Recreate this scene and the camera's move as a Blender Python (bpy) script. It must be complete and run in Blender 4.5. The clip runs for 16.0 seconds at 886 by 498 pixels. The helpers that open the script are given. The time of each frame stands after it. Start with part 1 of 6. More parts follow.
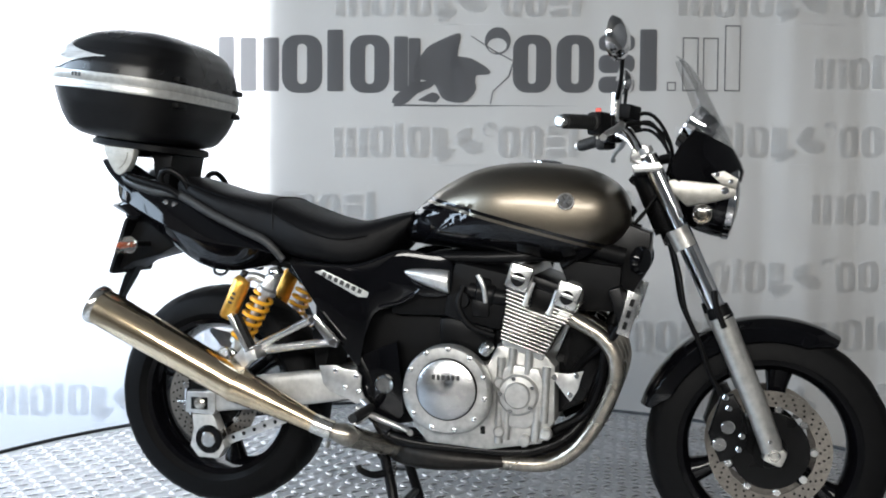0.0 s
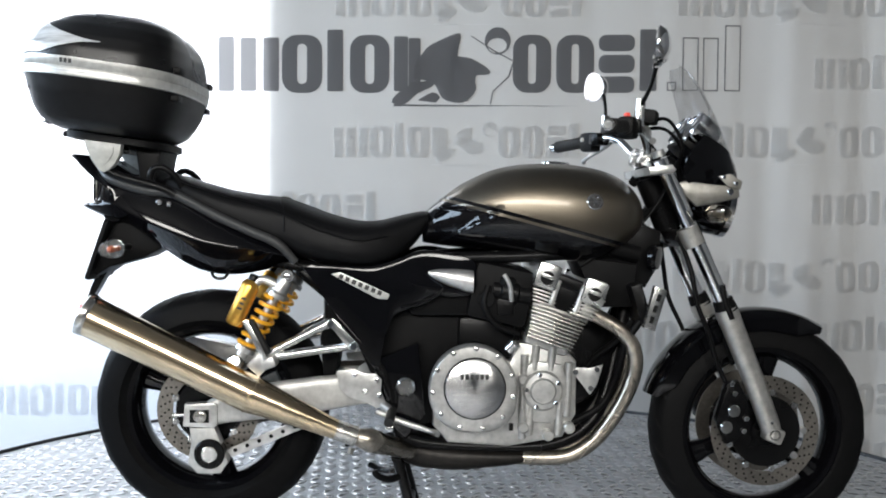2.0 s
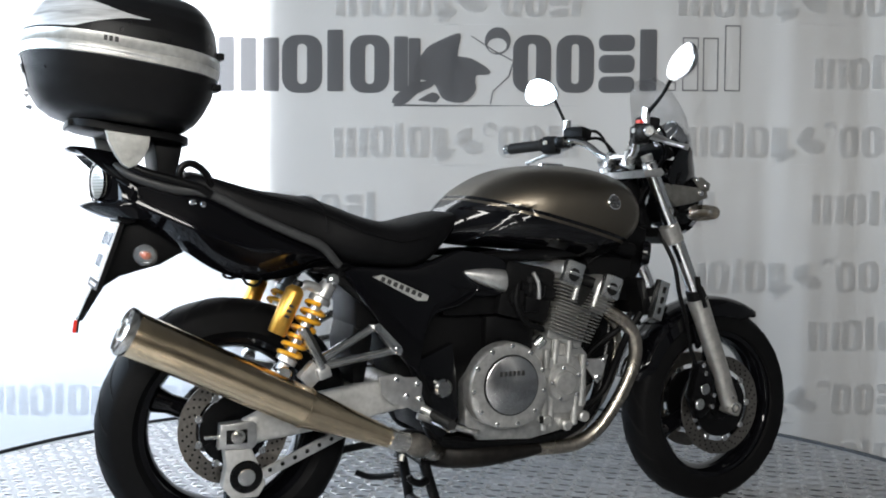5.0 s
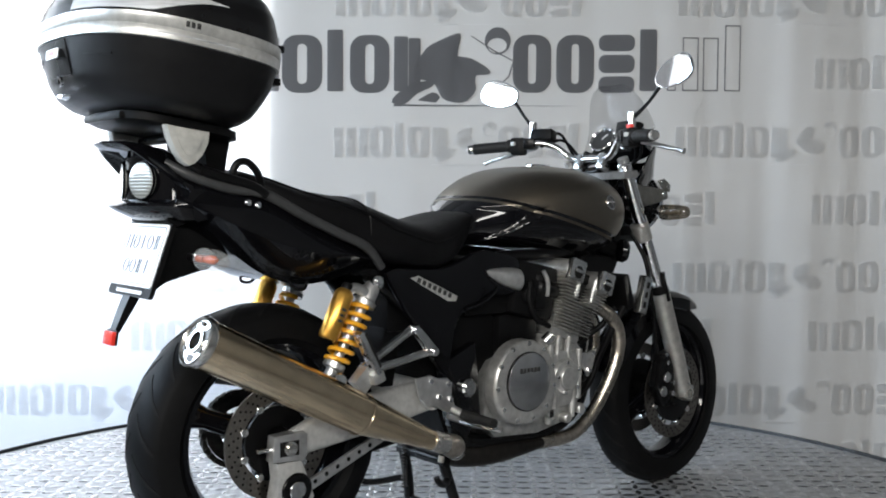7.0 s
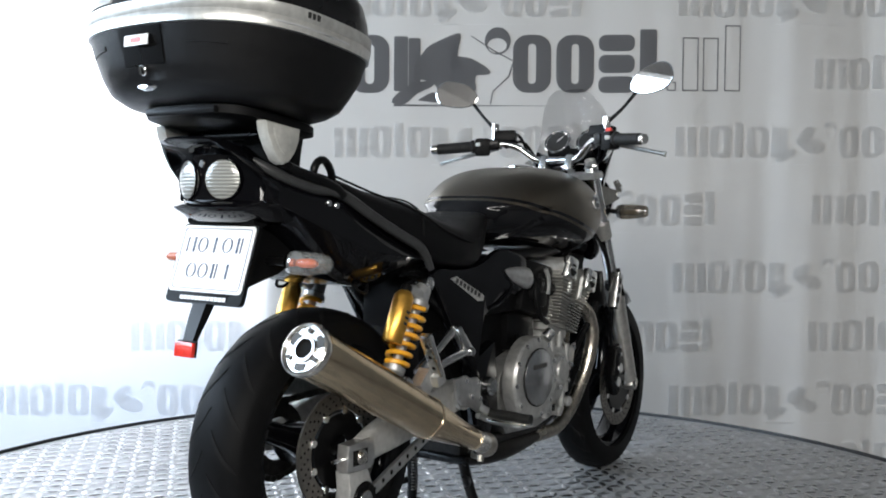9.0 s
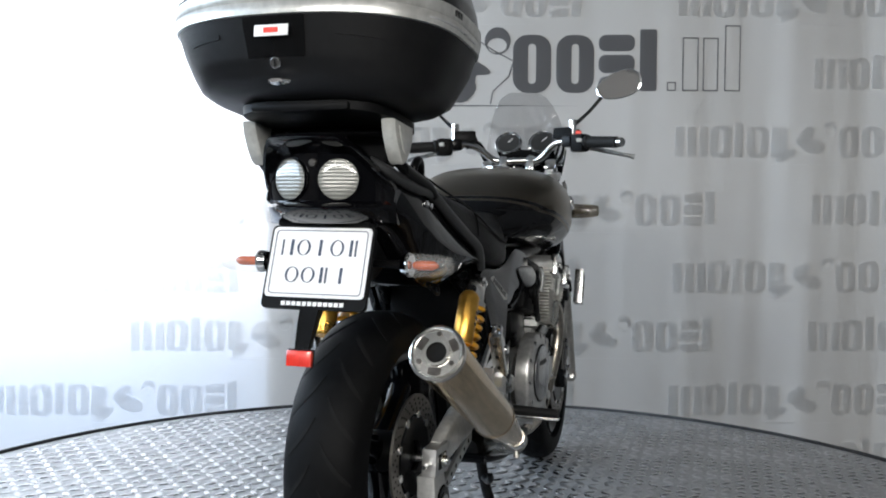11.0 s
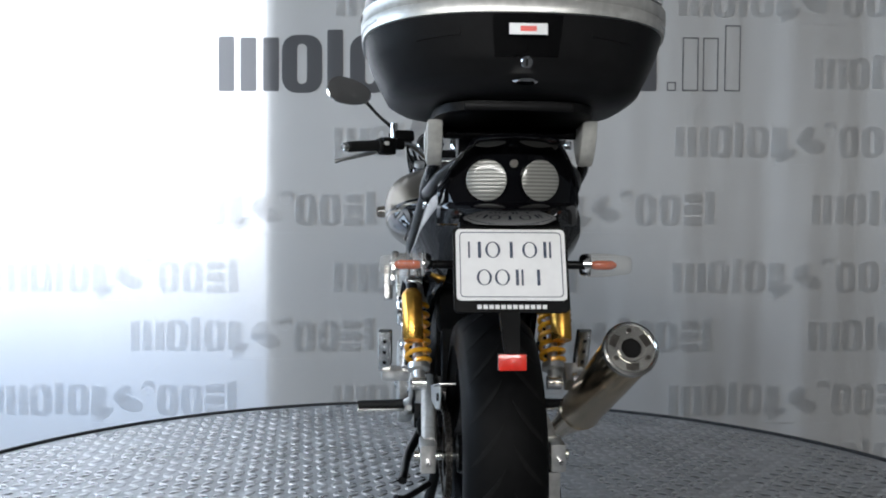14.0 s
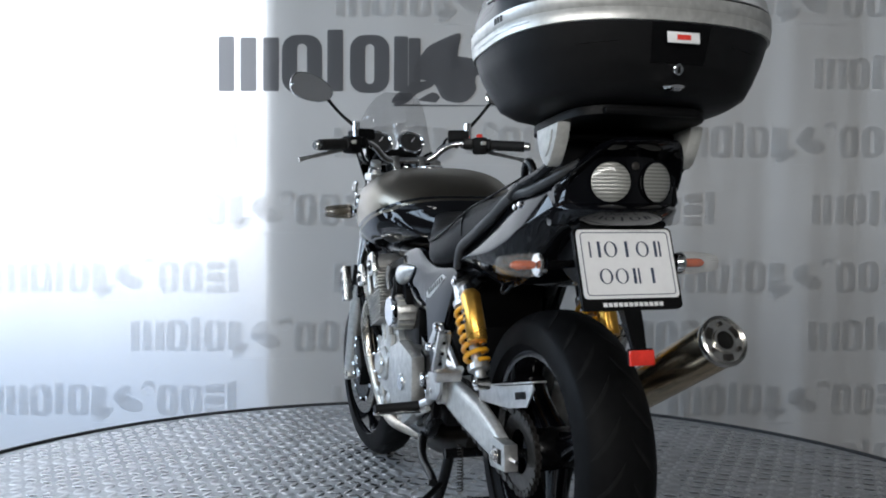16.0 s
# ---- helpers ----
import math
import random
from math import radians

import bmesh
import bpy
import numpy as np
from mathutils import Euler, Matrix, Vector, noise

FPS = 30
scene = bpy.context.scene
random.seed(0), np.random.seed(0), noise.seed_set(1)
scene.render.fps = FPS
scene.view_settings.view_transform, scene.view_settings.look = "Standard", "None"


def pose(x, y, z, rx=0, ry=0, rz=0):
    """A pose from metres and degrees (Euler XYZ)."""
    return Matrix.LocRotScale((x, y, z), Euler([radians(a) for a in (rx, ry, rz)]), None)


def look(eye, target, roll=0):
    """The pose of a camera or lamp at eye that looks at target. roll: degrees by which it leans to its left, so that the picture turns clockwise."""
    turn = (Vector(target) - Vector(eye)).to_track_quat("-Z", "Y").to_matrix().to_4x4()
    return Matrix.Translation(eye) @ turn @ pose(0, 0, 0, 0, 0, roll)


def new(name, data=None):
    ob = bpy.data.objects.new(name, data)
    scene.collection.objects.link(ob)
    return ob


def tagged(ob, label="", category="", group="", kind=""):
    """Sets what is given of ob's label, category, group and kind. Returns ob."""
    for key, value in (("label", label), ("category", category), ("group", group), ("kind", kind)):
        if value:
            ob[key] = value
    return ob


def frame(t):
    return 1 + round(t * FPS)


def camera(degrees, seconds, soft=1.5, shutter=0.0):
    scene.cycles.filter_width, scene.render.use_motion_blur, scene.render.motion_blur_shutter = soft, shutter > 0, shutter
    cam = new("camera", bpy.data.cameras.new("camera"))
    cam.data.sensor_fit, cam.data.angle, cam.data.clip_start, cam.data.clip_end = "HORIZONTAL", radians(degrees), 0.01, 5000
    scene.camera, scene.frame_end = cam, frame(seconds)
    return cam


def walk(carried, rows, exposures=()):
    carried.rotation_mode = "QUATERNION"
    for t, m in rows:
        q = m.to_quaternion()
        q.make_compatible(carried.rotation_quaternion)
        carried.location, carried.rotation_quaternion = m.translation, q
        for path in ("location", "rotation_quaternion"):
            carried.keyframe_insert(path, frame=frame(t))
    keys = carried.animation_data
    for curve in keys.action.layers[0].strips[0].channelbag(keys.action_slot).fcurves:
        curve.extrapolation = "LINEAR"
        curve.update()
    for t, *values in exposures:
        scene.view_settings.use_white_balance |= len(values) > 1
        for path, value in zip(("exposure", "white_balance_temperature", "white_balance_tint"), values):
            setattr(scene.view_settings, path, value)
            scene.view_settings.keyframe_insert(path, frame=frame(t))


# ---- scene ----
# ---- camera, standing still ----
cam = camera(47.68, 16.0, soft=1.9)
EYE = (0.0, -2.803, 0.905)
AIM = (0.008, 7.188, 0.471)
walk(cam, [(0.0, look(EYE, AIM, 0.448)), (16.0, look(EYE, AIM, 0.448))],
     exposures=[(0.0, 0.10, 6250, 10), (9.0, 0.12, 6250, 10), (11.5, -0.16, 6150, 10), (12.5, -0.38, 6080, 10), (14.0, -0.48, 6030, 10), (16.0, -0.54, 6010, 10)])

# ---- world, daylight and exposure ----
world = bpy.data.worlds.new("world")
scene.world = world
world.use_nodes = True
_sky = world.node_tree.nodes.new("ShaderNodeTexSky")
_sky.sky_type = "NISHITA"
_sky.sun_disc = False
_sky.sun_elevation = radians(38)
_sky.sun_rotation = radians(-70)
_bg = world.node_tree.nodes["Background"]
_bg.inputs["Strength"].default_value = 0.1
world.node_tree.links.new(_sky.outputs["Color"], _bg.inputs["Color"])


def window_light(name, m, sx, sy, watts, color):
    d = bpy.data.lights.new(name, "AREA")
    d.shape, d.size, d.size_y, d.energy, d.color = "RECTANGLE", sx, sy, watts, color
    ob = new(name, d)
    ob.matrix_basis = m
    return ob


# daylight in the window openings: behind the banner, along the side wall, behind the camera
window_light("daylight_behind_banner", look((-2.65, 2.75, 1.82), (-2.65, 2.0, 1.82)), 3.5, 2.46, 292, (0.965, 0.98, 1.0))
window_light("daylight_low_behind_banner", look((-2.65, 2.70, 0.05), (-2.65, 2.0, 0.05)), 3.5, 0.75, 15, (0.20, 0.50, 1.0))
window_light("daylight_side", look((-4.42, -0.6, 2.12), (0, -0.6, 1.0)), 4.6, 1.55, 245, (0.70, 0.85, 1.0))
window_light("daylight_front", look((-0.8, -6.53, 2.85), (-0.1, 1.0, 0.9)), 6.6, 0.95, 500, (1.0, 0.95, 0.865))


# ---- materials ----
def mat(name):
    m = bpy.data.materials.new(name)
    m.use_nodes = True
    nt = m.node_tree
    return m, nt, nt.nodes["Principled BSDF"]


def link(nt, a, b):
    nt.links.new(a, b)


def coords(nt, scale=(1, 1, 1), kind="Object"):
    tc = nt.nodes.new("ShaderNodeTexCoord")
    mp = nt.nodes.new("ShaderNodeMapping")
    mp.inputs["Scale"].default_value = scale
    link(nt, tc.outputs[kind], mp.inputs["Vector"])
    return mp.outputs["Vector"]


def noise_tex(nt, vec, scale, detail=4.0):
    n = nt.nodes.new("ShaderNodeTexNoise")
    n.inputs["Scale"].default_value = scale
    n.inputs["Detail"].default_value = detail
    link(nt, vec, n.inputs["Vector"])
    return n.outputs["Fac"]


def ramp(nt, fac, stops, constant=False):
    r = nt.nodes.new("ShaderNodeValToRGB")
    r.color_ramp.interpolation = "CONSTANT" if constant else "LINEAR"
    els = r.color_ramp.elements
    els.remove(els[1])
    els[0].position, els[0].color = stops[0][0], (*stops[0][1], 1)
    for p, c in stops[1:]:
        els.new(p).color = (*c, 1)
    link(nt, fac, r.inputs["Fac"])
    return r.outputs["Color"]


def bump(nt, bsdf, height, strength, dist=0.002):
    b = nt.nodes.new("ShaderNodeBump")
    b.inputs["Strength"].default_value = strength
    b.inputs["Distance"].default_value = dist
    link(nt, height, b.inputs["Height"])
    link(nt, b.outputs["Normal"], bsdf.inputs["Normal"])


def grey(v):
    return (v, v, v)


def surface(name, color, rough=0.5, metal=0.0, coat=0.0, grain=0.15, grain_scale=60, stain=0.12,
            relief=0.0, relief_scale=400, stretch=(1, 1, 1), rough_var=0.08, spec=0.5):
    """A surface with grain and stains at two scales, and fine relief."""
    m, nt, b = mat(name)
    v = coords(nt, stretch)
    fine, large = noise_tex(nt, v, grain_scale), noise_tex(nt, v, 5.0, 3.0)
    mul = nt.nodes.new("ShaderNodeMath")
    mul.operation = "MULTIPLY_ADD"
    link(nt, fine, mul.inputs[0])
    mul.inputs[1].default_value = 0.5
    half = nt.nodes.new("ShaderNodeMath")
    half.operation = "MULTIPLY"
    link(nt, large, half.inputs[0])
    half.inputs[1].default_value = 0.5
    link(nt, half.outputs[0], mul.inputs[2])
    k = grain + stain
    lo = tuple(max(0, c * (1 - k)) for c in color)
    hi = tuple(min(1, c * (1 + k)) for c in color)
    link(nt, ramp(nt, mul.outputs[0], [(0.3, lo), (0.7, hi)]), b.inputs["Base Color"])
    link(nt, ramp(nt, large, [(0.3, grey(max(0.02, rough - rough_var))), (0.7, grey(min(1, rough + rough_var)))]), b.inputs["Roughness"])
    b.inputs["Metallic"].default_value = metal
    b.inputs["Specular IOR Level"].default_value = spec
    b.inputs["Coat Weight"].default_value = coat
    b.inputs["Coat Roughness"].default_value = 0.04
    if relief:
        bump(nt, b, noise_tex(nt, v, relief_scale, 2.0), relief, 0.001)
    return m


BLACK_PAINT = surface("black gloss paint", (0.0025, 0.0025, 0.0032), 0.06, rough_var=0.03, spec=0.34)
BLACK_SATIN = surface("black satin paint", (0.0035, 0.0035, 0.0038), 0.30, rough_var=0.08, spec=0.16)
BLACK_PLASTIC = surface("black plastic", (0.004, 0.004, 0.0043), 0.46, relief=0.25, relief_scale=900, spec=0.10)
CASE_PLASTIC = surface("grained case plastic", (0.007, 0.007, 0.0075), 0.42, relief=0.25, relief_scale=1300, spec=0.2)
CASE_LID = surface("smooth case lid", (0.005, 0.005, 0.0055), 0.28, coat=0.2, rough_var=0.05, spec=0.35)
SILVER_PAINT = surface("silver paint", (0.52, 0.52, 0.50), 0.36, metal=0.55, relief=0.05)
GREY_PLASTIC = surface("light grey plastic", (0.41, 0.41, 0.385), 0.42, relief=0.1)
TRIM_RAIL = surface("satin grey trim", (0.035, 0.036, 0.037), 0.42, rough_var=0.06, spec=0.3)
VINYL = surface("seat vinyl", (0.0045, 0.0045, 0.005), 0.44, relief=0.4, relief_scale=700, spec=0.11)
RUBBER = surface("tyre rubber", (0.0045, 0.0045, 0.0048), 0.55, relief=0.25, relief_scale=260, spec=0.07)
GRIP_RUBBER = surface("grip rubber", (0.012, 0.012, 0.012), 0.6, relief=0.5, relief_scale=420, spec=0.25)
CHROME = surface("chrome", (0.78, 0.78, 0.79), 0.08, metal=1.0, grain=0.03, stain=0.05, rough_var=0.03)
BRACKET = surface("satin aluminium bracket", (0.27, 0.262, 0.24), 0.38, metal=0.9)
ALU = surface("cast aluminium", (0.60, 0.60, 0.59), 0.34, metal=0.9, relief=0.2, relief_scale=500)
ALU_BRIGHT = surface("polished aluminium", (0.68, 0.68, 0.67), 0.22, metal=1.0, relief=0.06)
ENGINE_SILVER = surface("silver engine paint", (0.48, 0.48, 0.465), 0.36, metal=0.75, relief=0.22, relief_scale=520, stain=0.2)
FIN_METAL = surface("machined fin", (0.54, 0.53, 0.50), 0.3, metal=0.9, stain=0.25)
SWING_PAINT = surface("silver swingarm paint", (0.50, 0.50, 0.485), 0.42, metal=0.45, stain=0.14)
FORK_GREY = surface("grey fork slider", (0.46, 0.455, 0.43), 0.34, metal=0.75)
STEEL = surface("brushed steel", (0.70, 0.56, 0.38), 0.20, metal=1.0, grain=0.06, grain_scale=30, stain=0.1, relief=0.02, relief_scale=300, rough_var=0.05)
STEEL_CAP = surface("polished steel", (0.72, 0.70, 0.66), 0.22, metal=1.0)
HEADER_STEEL = surface("header steel", (0.44, 0.40, 0.34), 0.3, metal=1.0, stain=0.35, relief=0.1)
COLLECTOR = surface("black collector steel", (0.016, 0.014, 0.012), 0.5, metal=0.6, stain=0.5)
DISC = surface("brake disc steel", (0.21, 0.195, 0.175), 0.38, metal=1.0, stretch=(1, 1, 1), grain=0.2, grain_scale=120)
GOLD = surface("gold anodised", (0.66, 0.37, 0.07), 0.26, metal=0.9, stain=0.14)
SPRING = surface("yellow spring paint", (0.86, 0.40, 0.02), 0.3, metal=0.15, coat=0.5)
# near-black in place of the shade inside holes, slots and grooves; also dark plugs
DARK_HOLE = surface("near-black hole and plug fill", (0.008, 0.008, 0.008), 0.7, spec=0.1)
RED_LENS = surface("red reflector", (0.70, 0.035, 0.02), 0.16, coat=1.0, relief=0.35, relief_scale=900)
RED_MARK = surface("red mark", (0.75, 0.05, 0.03), 0.4)
ORANGE_BULB = surface("orange bulb", (0.46, 0.075, 0.012), 0.2)
PLATE_WHITE = surface("white plate", (0.80, 0.80, 0.80), 0.4, grain=0.02, stain=0.03)
INK_BLUE = surface("dark blue ink", (0.035, 0.05, 0.085), 0.45)
INK_BLACK = surface("black ink", (0.02, 0.02, 0.02), 0.5)
CHAIN = surface("chain steel", (0.07, 0.065, 0.06), 0.4, metal=0.9, stain=0.4)
MIRROR = surface("mirror glass", (0.9, 0.9, 0.9), 0.02, metal=1.0, grain=0.0, stain=0.01, rough_var=0.005)
WALL = surface("dark grey plaster", (0.14, 0.14, 0.14), 0.8, relief=0.3, relief_scale=120, stain=0.06, grain=0.03)
FLOOR = surface("concrete floor", (0.14, 0.14, 0.138), 0.5, relief=0.2, relief_scale=60, stain=0.2)
FRAME_WHITE = surface("white window frame", (0.74, 0.74, 0.73), 0.4, grain=0.02, stain=0.04)
BLIND = surface("blind slat", (0.55, 0.54, 0.50), 0.5, grain=0.03, stain=0.05)
PLATE_STEEL = surface("aluminium tread plate", (0.40, 0.41, 0.425), 0.50, metal=0.5, relief=0.25, relief_scale=180, stain=0.16, rough_var=0.12)
TREAD = surface("worn tread pattern", (0.50, 0.51, 0.525), 0.26, metal=0.95, relief=0.15, relief_scale=180, stain=0.14, rough_var=0.1)
EDGE_RUBBER = surface("black edge rubber", (0.012, 0.013, 0.016), 0.5)


def tank_paint():
    m, nt, b = mat("two-tone tank paint")
    tc = nt.nodes.new("ShaderNodeTexCoord")
    sep = nt.nodes.new("ShaderNodeSeparateXYZ")
    link(nt, tc.outputs["Object"], sep.inputs[0])

    def calc(op, a, c, d=None):
        n = nt.nodes.new("ShaderNodeMath")
        n.operation = op
        for i, q in enumerate((a, c, d)):
            if q is None:
                continue
            if isinstance(q, (int, float)):
                n.inputs[i].default_value = q
            else:
                link(nt, q, n.inputs[i])
        return n.outputs[0]
    # height above the colour split, which falls towards the front
    dx = calc("SUBTRACT", sep.outputs["X"], 0.668)
    line = calc("MULTIPLY_ADD", dx, -0.262, 0.924)
    over = calc("SUBTRACT", sep.outputs["Z"], line)
    fac = calc("MULTIPLY_ADD", over, 5.0, 0.5)
    flake = noise_tex(nt, coords(nt), 900, 1.0)
    bronze = ramp(nt, flake, [(0.3, (0.145, 0.124, 0.095)), (0.7, (0.215, 0.188, 0.148))])
    mask = ramp(nt, fac, [(0.0, grey(0)), (0.405, grey(1)), (0.445, grey(0)), (0.49, grey(1))], True)
    mix = nt.nodes.new("ShaderNodeMix")
    mix.data_type = "RGBA"
    link(nt, mask, mix.inputs["Factor"])
    mix.inputs[6].default_value = (0.003, 0.003, 0.0038, 1)
    link(nt, bronze, mix.inputs[7])
    link(nt, mix.outputs[2], b.inputs["Base Color"])
    link(nt, mask, b.inputs["Metallic"])
    link(nt, ramp(nt, mask, [(0.0, grey(0.08)), (1.0, grey(0.36))]), b.inputs["Roughness"])
    b.inputs["Specular IOR Level"].default_value = 0.3
    b.inputs["Coat Weight"].default_value = 0.3
    b.inputs["Coat Roughness"].default_value = 0.03
    return m


TANK_PAINT = tank_paint()


def clear_sheet(name, tint, gloss_rough=0.04, base_gloss=0.04):
    """Thin clear plastic: light passes straight through, with a gloss by Fresnel."""
    m, nt, b = mat(name)
    nt.nodes.remove(b)
    out = nt.nodes["Material Output"]
    tr, gl, mx, fr = (nt.nodes.new("ShaderNode" + k) for k in ("BsdfTransparent", "BsdfGlossy", "MixShader", "LayerWeight"))
    tr.inputs["Color"].default_value = (*tint, 1)
    gl.inputs["Roughness"].default_value = gloss_rough
    fr.inputs["Blend"].default_value = 0.35
    gloss = ramp(nt, fr.outputs["Facing"], [(0.0, grey(base_gloss)), (0.6, grey(base_gloss + 0.06)), (1.0, grey(0.55))])
    link(nt, gloss, mx.inputs["Fac"])
    link(nt, tr.outputs[0], mx.inputs[1])
    link(nt, gl.outputs[0], mx.inputs[2])
    link(nt, mx.outputs[0], out.inputs["Surface"])
    return m


SCREEN = clear_sheet("smoked screen", (0.87, 0.87, 0.87))


def clear_lens():
    """Moulded clear lens: partly see-through, glossy, its bright look mixed in as milky bands."""
    m, nt, b = mat("clear moulded lens")
    out = nt.nodes["Material Output"]
    b.inputs["Base Color"].default_value = (0.80, 0.80, 0.78, 1)
    b.inputs["Roughness"].default_value = 0.12
    tr, mx = nt.nodes.new("ShaderNodeBsdfTransparent"), nt.nodes.new("ShaderNodeMixShader")
    tr.inputs["Color"].default_value = (0.96, 0.95, 0.93, 1)
    w = nt.nodes.new("ShaderNodeTexWave")
    w.inputs["Scale"].default_value = 60
    w.bands_direction = "Z"
    link(nt, coords(nt), w.inputs["Vector"])
    link(nt, ramp(nt, w.outputs["Fac"], [(0.2, grey(0.05)), (0.8, grey(0.17))]), mx.inputs["Fac"])
    link(nt, tr.outputs[0], mx.inputs[1])
    link(nt, b.outputs[0], mx.inputs[2])
    link(nt, mx.outputs[0], out.inputs["Surface"])
    return m


CLEAR = clear_lens()
SMOKED = clear_sheet("smoked indicator lens", (0.50, 0.46, 0.40), 0.10, 0.14)


def lens_white():
    m, nt, b = mat("ribbed clear lens over a reflector")
    v = coords(nt, (1, 1, 1))
    w = nt.nodes.new("ShaderNodeTexWave")
    w.bands_direction = "Z"
    w.inputs["Scale"].default_value = 45
    w.inputs["Distortion"].default_value = 0.6
    link(nt, v, w.inputs["Vector"])
    link(nt, ramp(nt, w.outputs["Fac"], [(0.2, (0.17, 0.17, 0.155)), (0.8, (0.31, 0.31, 0.285))]), b.inputs["Base Color"])
    b.inputs["Metallic"].default_value = 0.2
    b.inputs["Roughness"].default_value = 0.28
    b.inputs["Coat Weight"].default_value = 1.0
    bump(nt, b, w.outputs["Fac"], 0.3, 0.0015)
    return m


LENS = lens_white()
REFLECTOR_GREY = surface("smoked ribbed reflector", (0.44, 0.45, 0.46), 0.32, metal=0.1, coat=0.3, stretch=(1, 1, 14), grain=0.35, grain_scale=18)


def fabric(name, color, through_color, amount):
    """Woven banner cloth: part of the light is thrown back, part comes through."""
    m, nt, b = mat(name)
    nt.nodes.remove(b)
    out = nt.nodes["Material Output"]
    df, tl, mx = (nt.nodes.new("ShaderNode" + k) for k in ("BsdfDiffuse", "BsdfTranslucent", "MixShader"))
    v = coords(nt)
    cloud = noise_tex(nt, v, 1.6, 3.0)
    weave = noise_tex(nt, v, 420, 2.0)
    lo, hi = (tuple(c * k for c in color) for k in (0.95, 1.03))
    link(nt, ramp(nt, cloud, [(0.3, lo), (0.7, tuple(min(1, c) for c in hi))]), df.inputs["Color"])
    tl.inputs["Color"].default_value = (*through_color, 1)
    bp = nt.nodes.new("ShaderNodeBump")
    bp.inputs["Strength"].default_value = 0.15
    bp.inputs["Distance"].default_value = 0.001
    link(nt, weave, bp.inputs["Height"])
    link(nt, bp.outputs["Normal"], df.inputs["Normal"])
    mx.inputs["Fac"].default_value = amount
    link(nt, df.outputs[0], mx.inputs[1])
    link(nt, tl.outputs[0], mx.inputs[2])
    link(nt, mx.outputs[0], out.inputs["Surface"])
    return m


CLOTH = fabric("white banner cloth", (0.74, 0.735, 0.725), (0.8, 0.8, 0.8), 0.35)
PRINT_DARK = fabric("dark grey print", (0.115, 0.115, 0.12), (0.60, 0.60, 0.62), 0.35)
PRINT_LIGHT = fabric("light grey print", (0.52, 0.52, 0.52), (0.91, 0.91, 0.91), 0.75)


# ---- mesh helpers ----
def add(bm, other):
    me = bpy.data.meshes.new("joined")
    other.to_mesh(me)
    other.free()
    bm.from_mesh(me)
    bpy.data.meshes.remove(me)
    return bm


def box(c, s, bevel=0.0, turn=None, bm=None):
    b = bmesh.new()
    bmesh.ops.create_cube(b, size=1.0)
    bmesh.ops.scale(b, vec=s, verts=b.verts)
    if bevel:
        bmesh.ops.bevel(b, geom=list(b.edges), offset=bevel, segments=2, affect="EDGES", profile=0.6)
    m = Matrix.Translation(c)
    if turn:
        m = m @ pose(0, 0, 0, *turn)
    b.transform(m)
    return add(bm, b) if bm else b


def prism(poly, y0, y1, bevel=0.0, bm=None):
    """A polygon in the side plane (x, z), carried from y0 to y1."""
    b = bmesh.new()
    vs = [b.verts.new((x, y0, z)) for x, z in poly]
    f = b.faces.new(vs)
    r = bmesh.ops.extrude_face_region(b, geom=[f])
    bmesh.ops.translate(b, vec=(0, y1 - y0, 0), verts=[v for v in r["geom"] if isinstance(v, bmesh.types.BMVert)])
    bmesh.ops.recalc_face_normals(b, faces=b.faces)
    if bevel:
        es = [e for e in b.edges if abs(e.verts[0].co.y - e.verts[1].co.y) < 1e-6]
        bmesh.ops.bevel(b, geom=es, offset=bevel, segments=2, affect="EDGES", profile=0.6)
    return add(bm, b) if bm else b


def domed(poly, c, s, y0, y1):
    """A polygon of the side plane with softened edges and a face that swells towards c."""
    rings = []
    pts = smooth_path([(x, 0, z) for x, z in poly] + [(poly[0][0], 0, poly[0][1])], 3)[:-1]
    for k, y in ((1.0, y0), (1.0, y1 - 0.010), (0.994, y1 - 0.005), (0.982, y1 - 0.002), (0.88, y1 + 0.0005), (0.70, y1 + 0.002), (0.45, y1 + 0.003), (0.20, y1 + 0.0035), (0.03, y1 + 0.0035)):
        rings.append([Vector((c[0] + (p.x - c[0]) * k, s * y, c[1] + (p.z - c[1]) * k)) for p in pts])
    return skin(rings)


def skin(rings, cap=True, closed=False, bm=None, cyclic=True):
    """Quads between rings of as many points."""
    b = bmesh.new()
    vr = [[b.verts.new(p) for p in r] for r in rings]
    n = len(rings[0])
    pairs = list(zip(vr, vr[1:])) + ([(vr[-1], vr[0])] if closed else [])
    for p, q in pairs:
        for i in range(n if cyclic else n - 1):
            j = (i + 1) % n
            b.faces.new((p[i], p[j], q[j], q[i]))
    if cap and not closed and cyclic:
        b.faces.new(list(reversed(vr[0])))
        b.faces.new(vr[-1])
    bmesh.ops.recalc_face_normals(b, faces=b.faces)
    return add(bm, b) if bm else b


def smooth_path(pts, per=6):
    """Catmull-Rom through the points."""
    P = [Vector(p) for p in pts]
    P = [P[0] * 2 - P[1]] + P + [P[-1] * 2 - P[-2]]
    out = []
    for i in range(1, len(P) - 2):
        for k in range(per):
            t = k / per
            a, b, c, d = P[i - 1:i + 3]
            out.append(0.5 * ((2 * b) + (c - a) * t + (2 * a - 5 * b + 4 * c - d) * t * t + (3 * b - a - 3 * c + d) * t ** 3))
    out.append(P[-2])
    return out


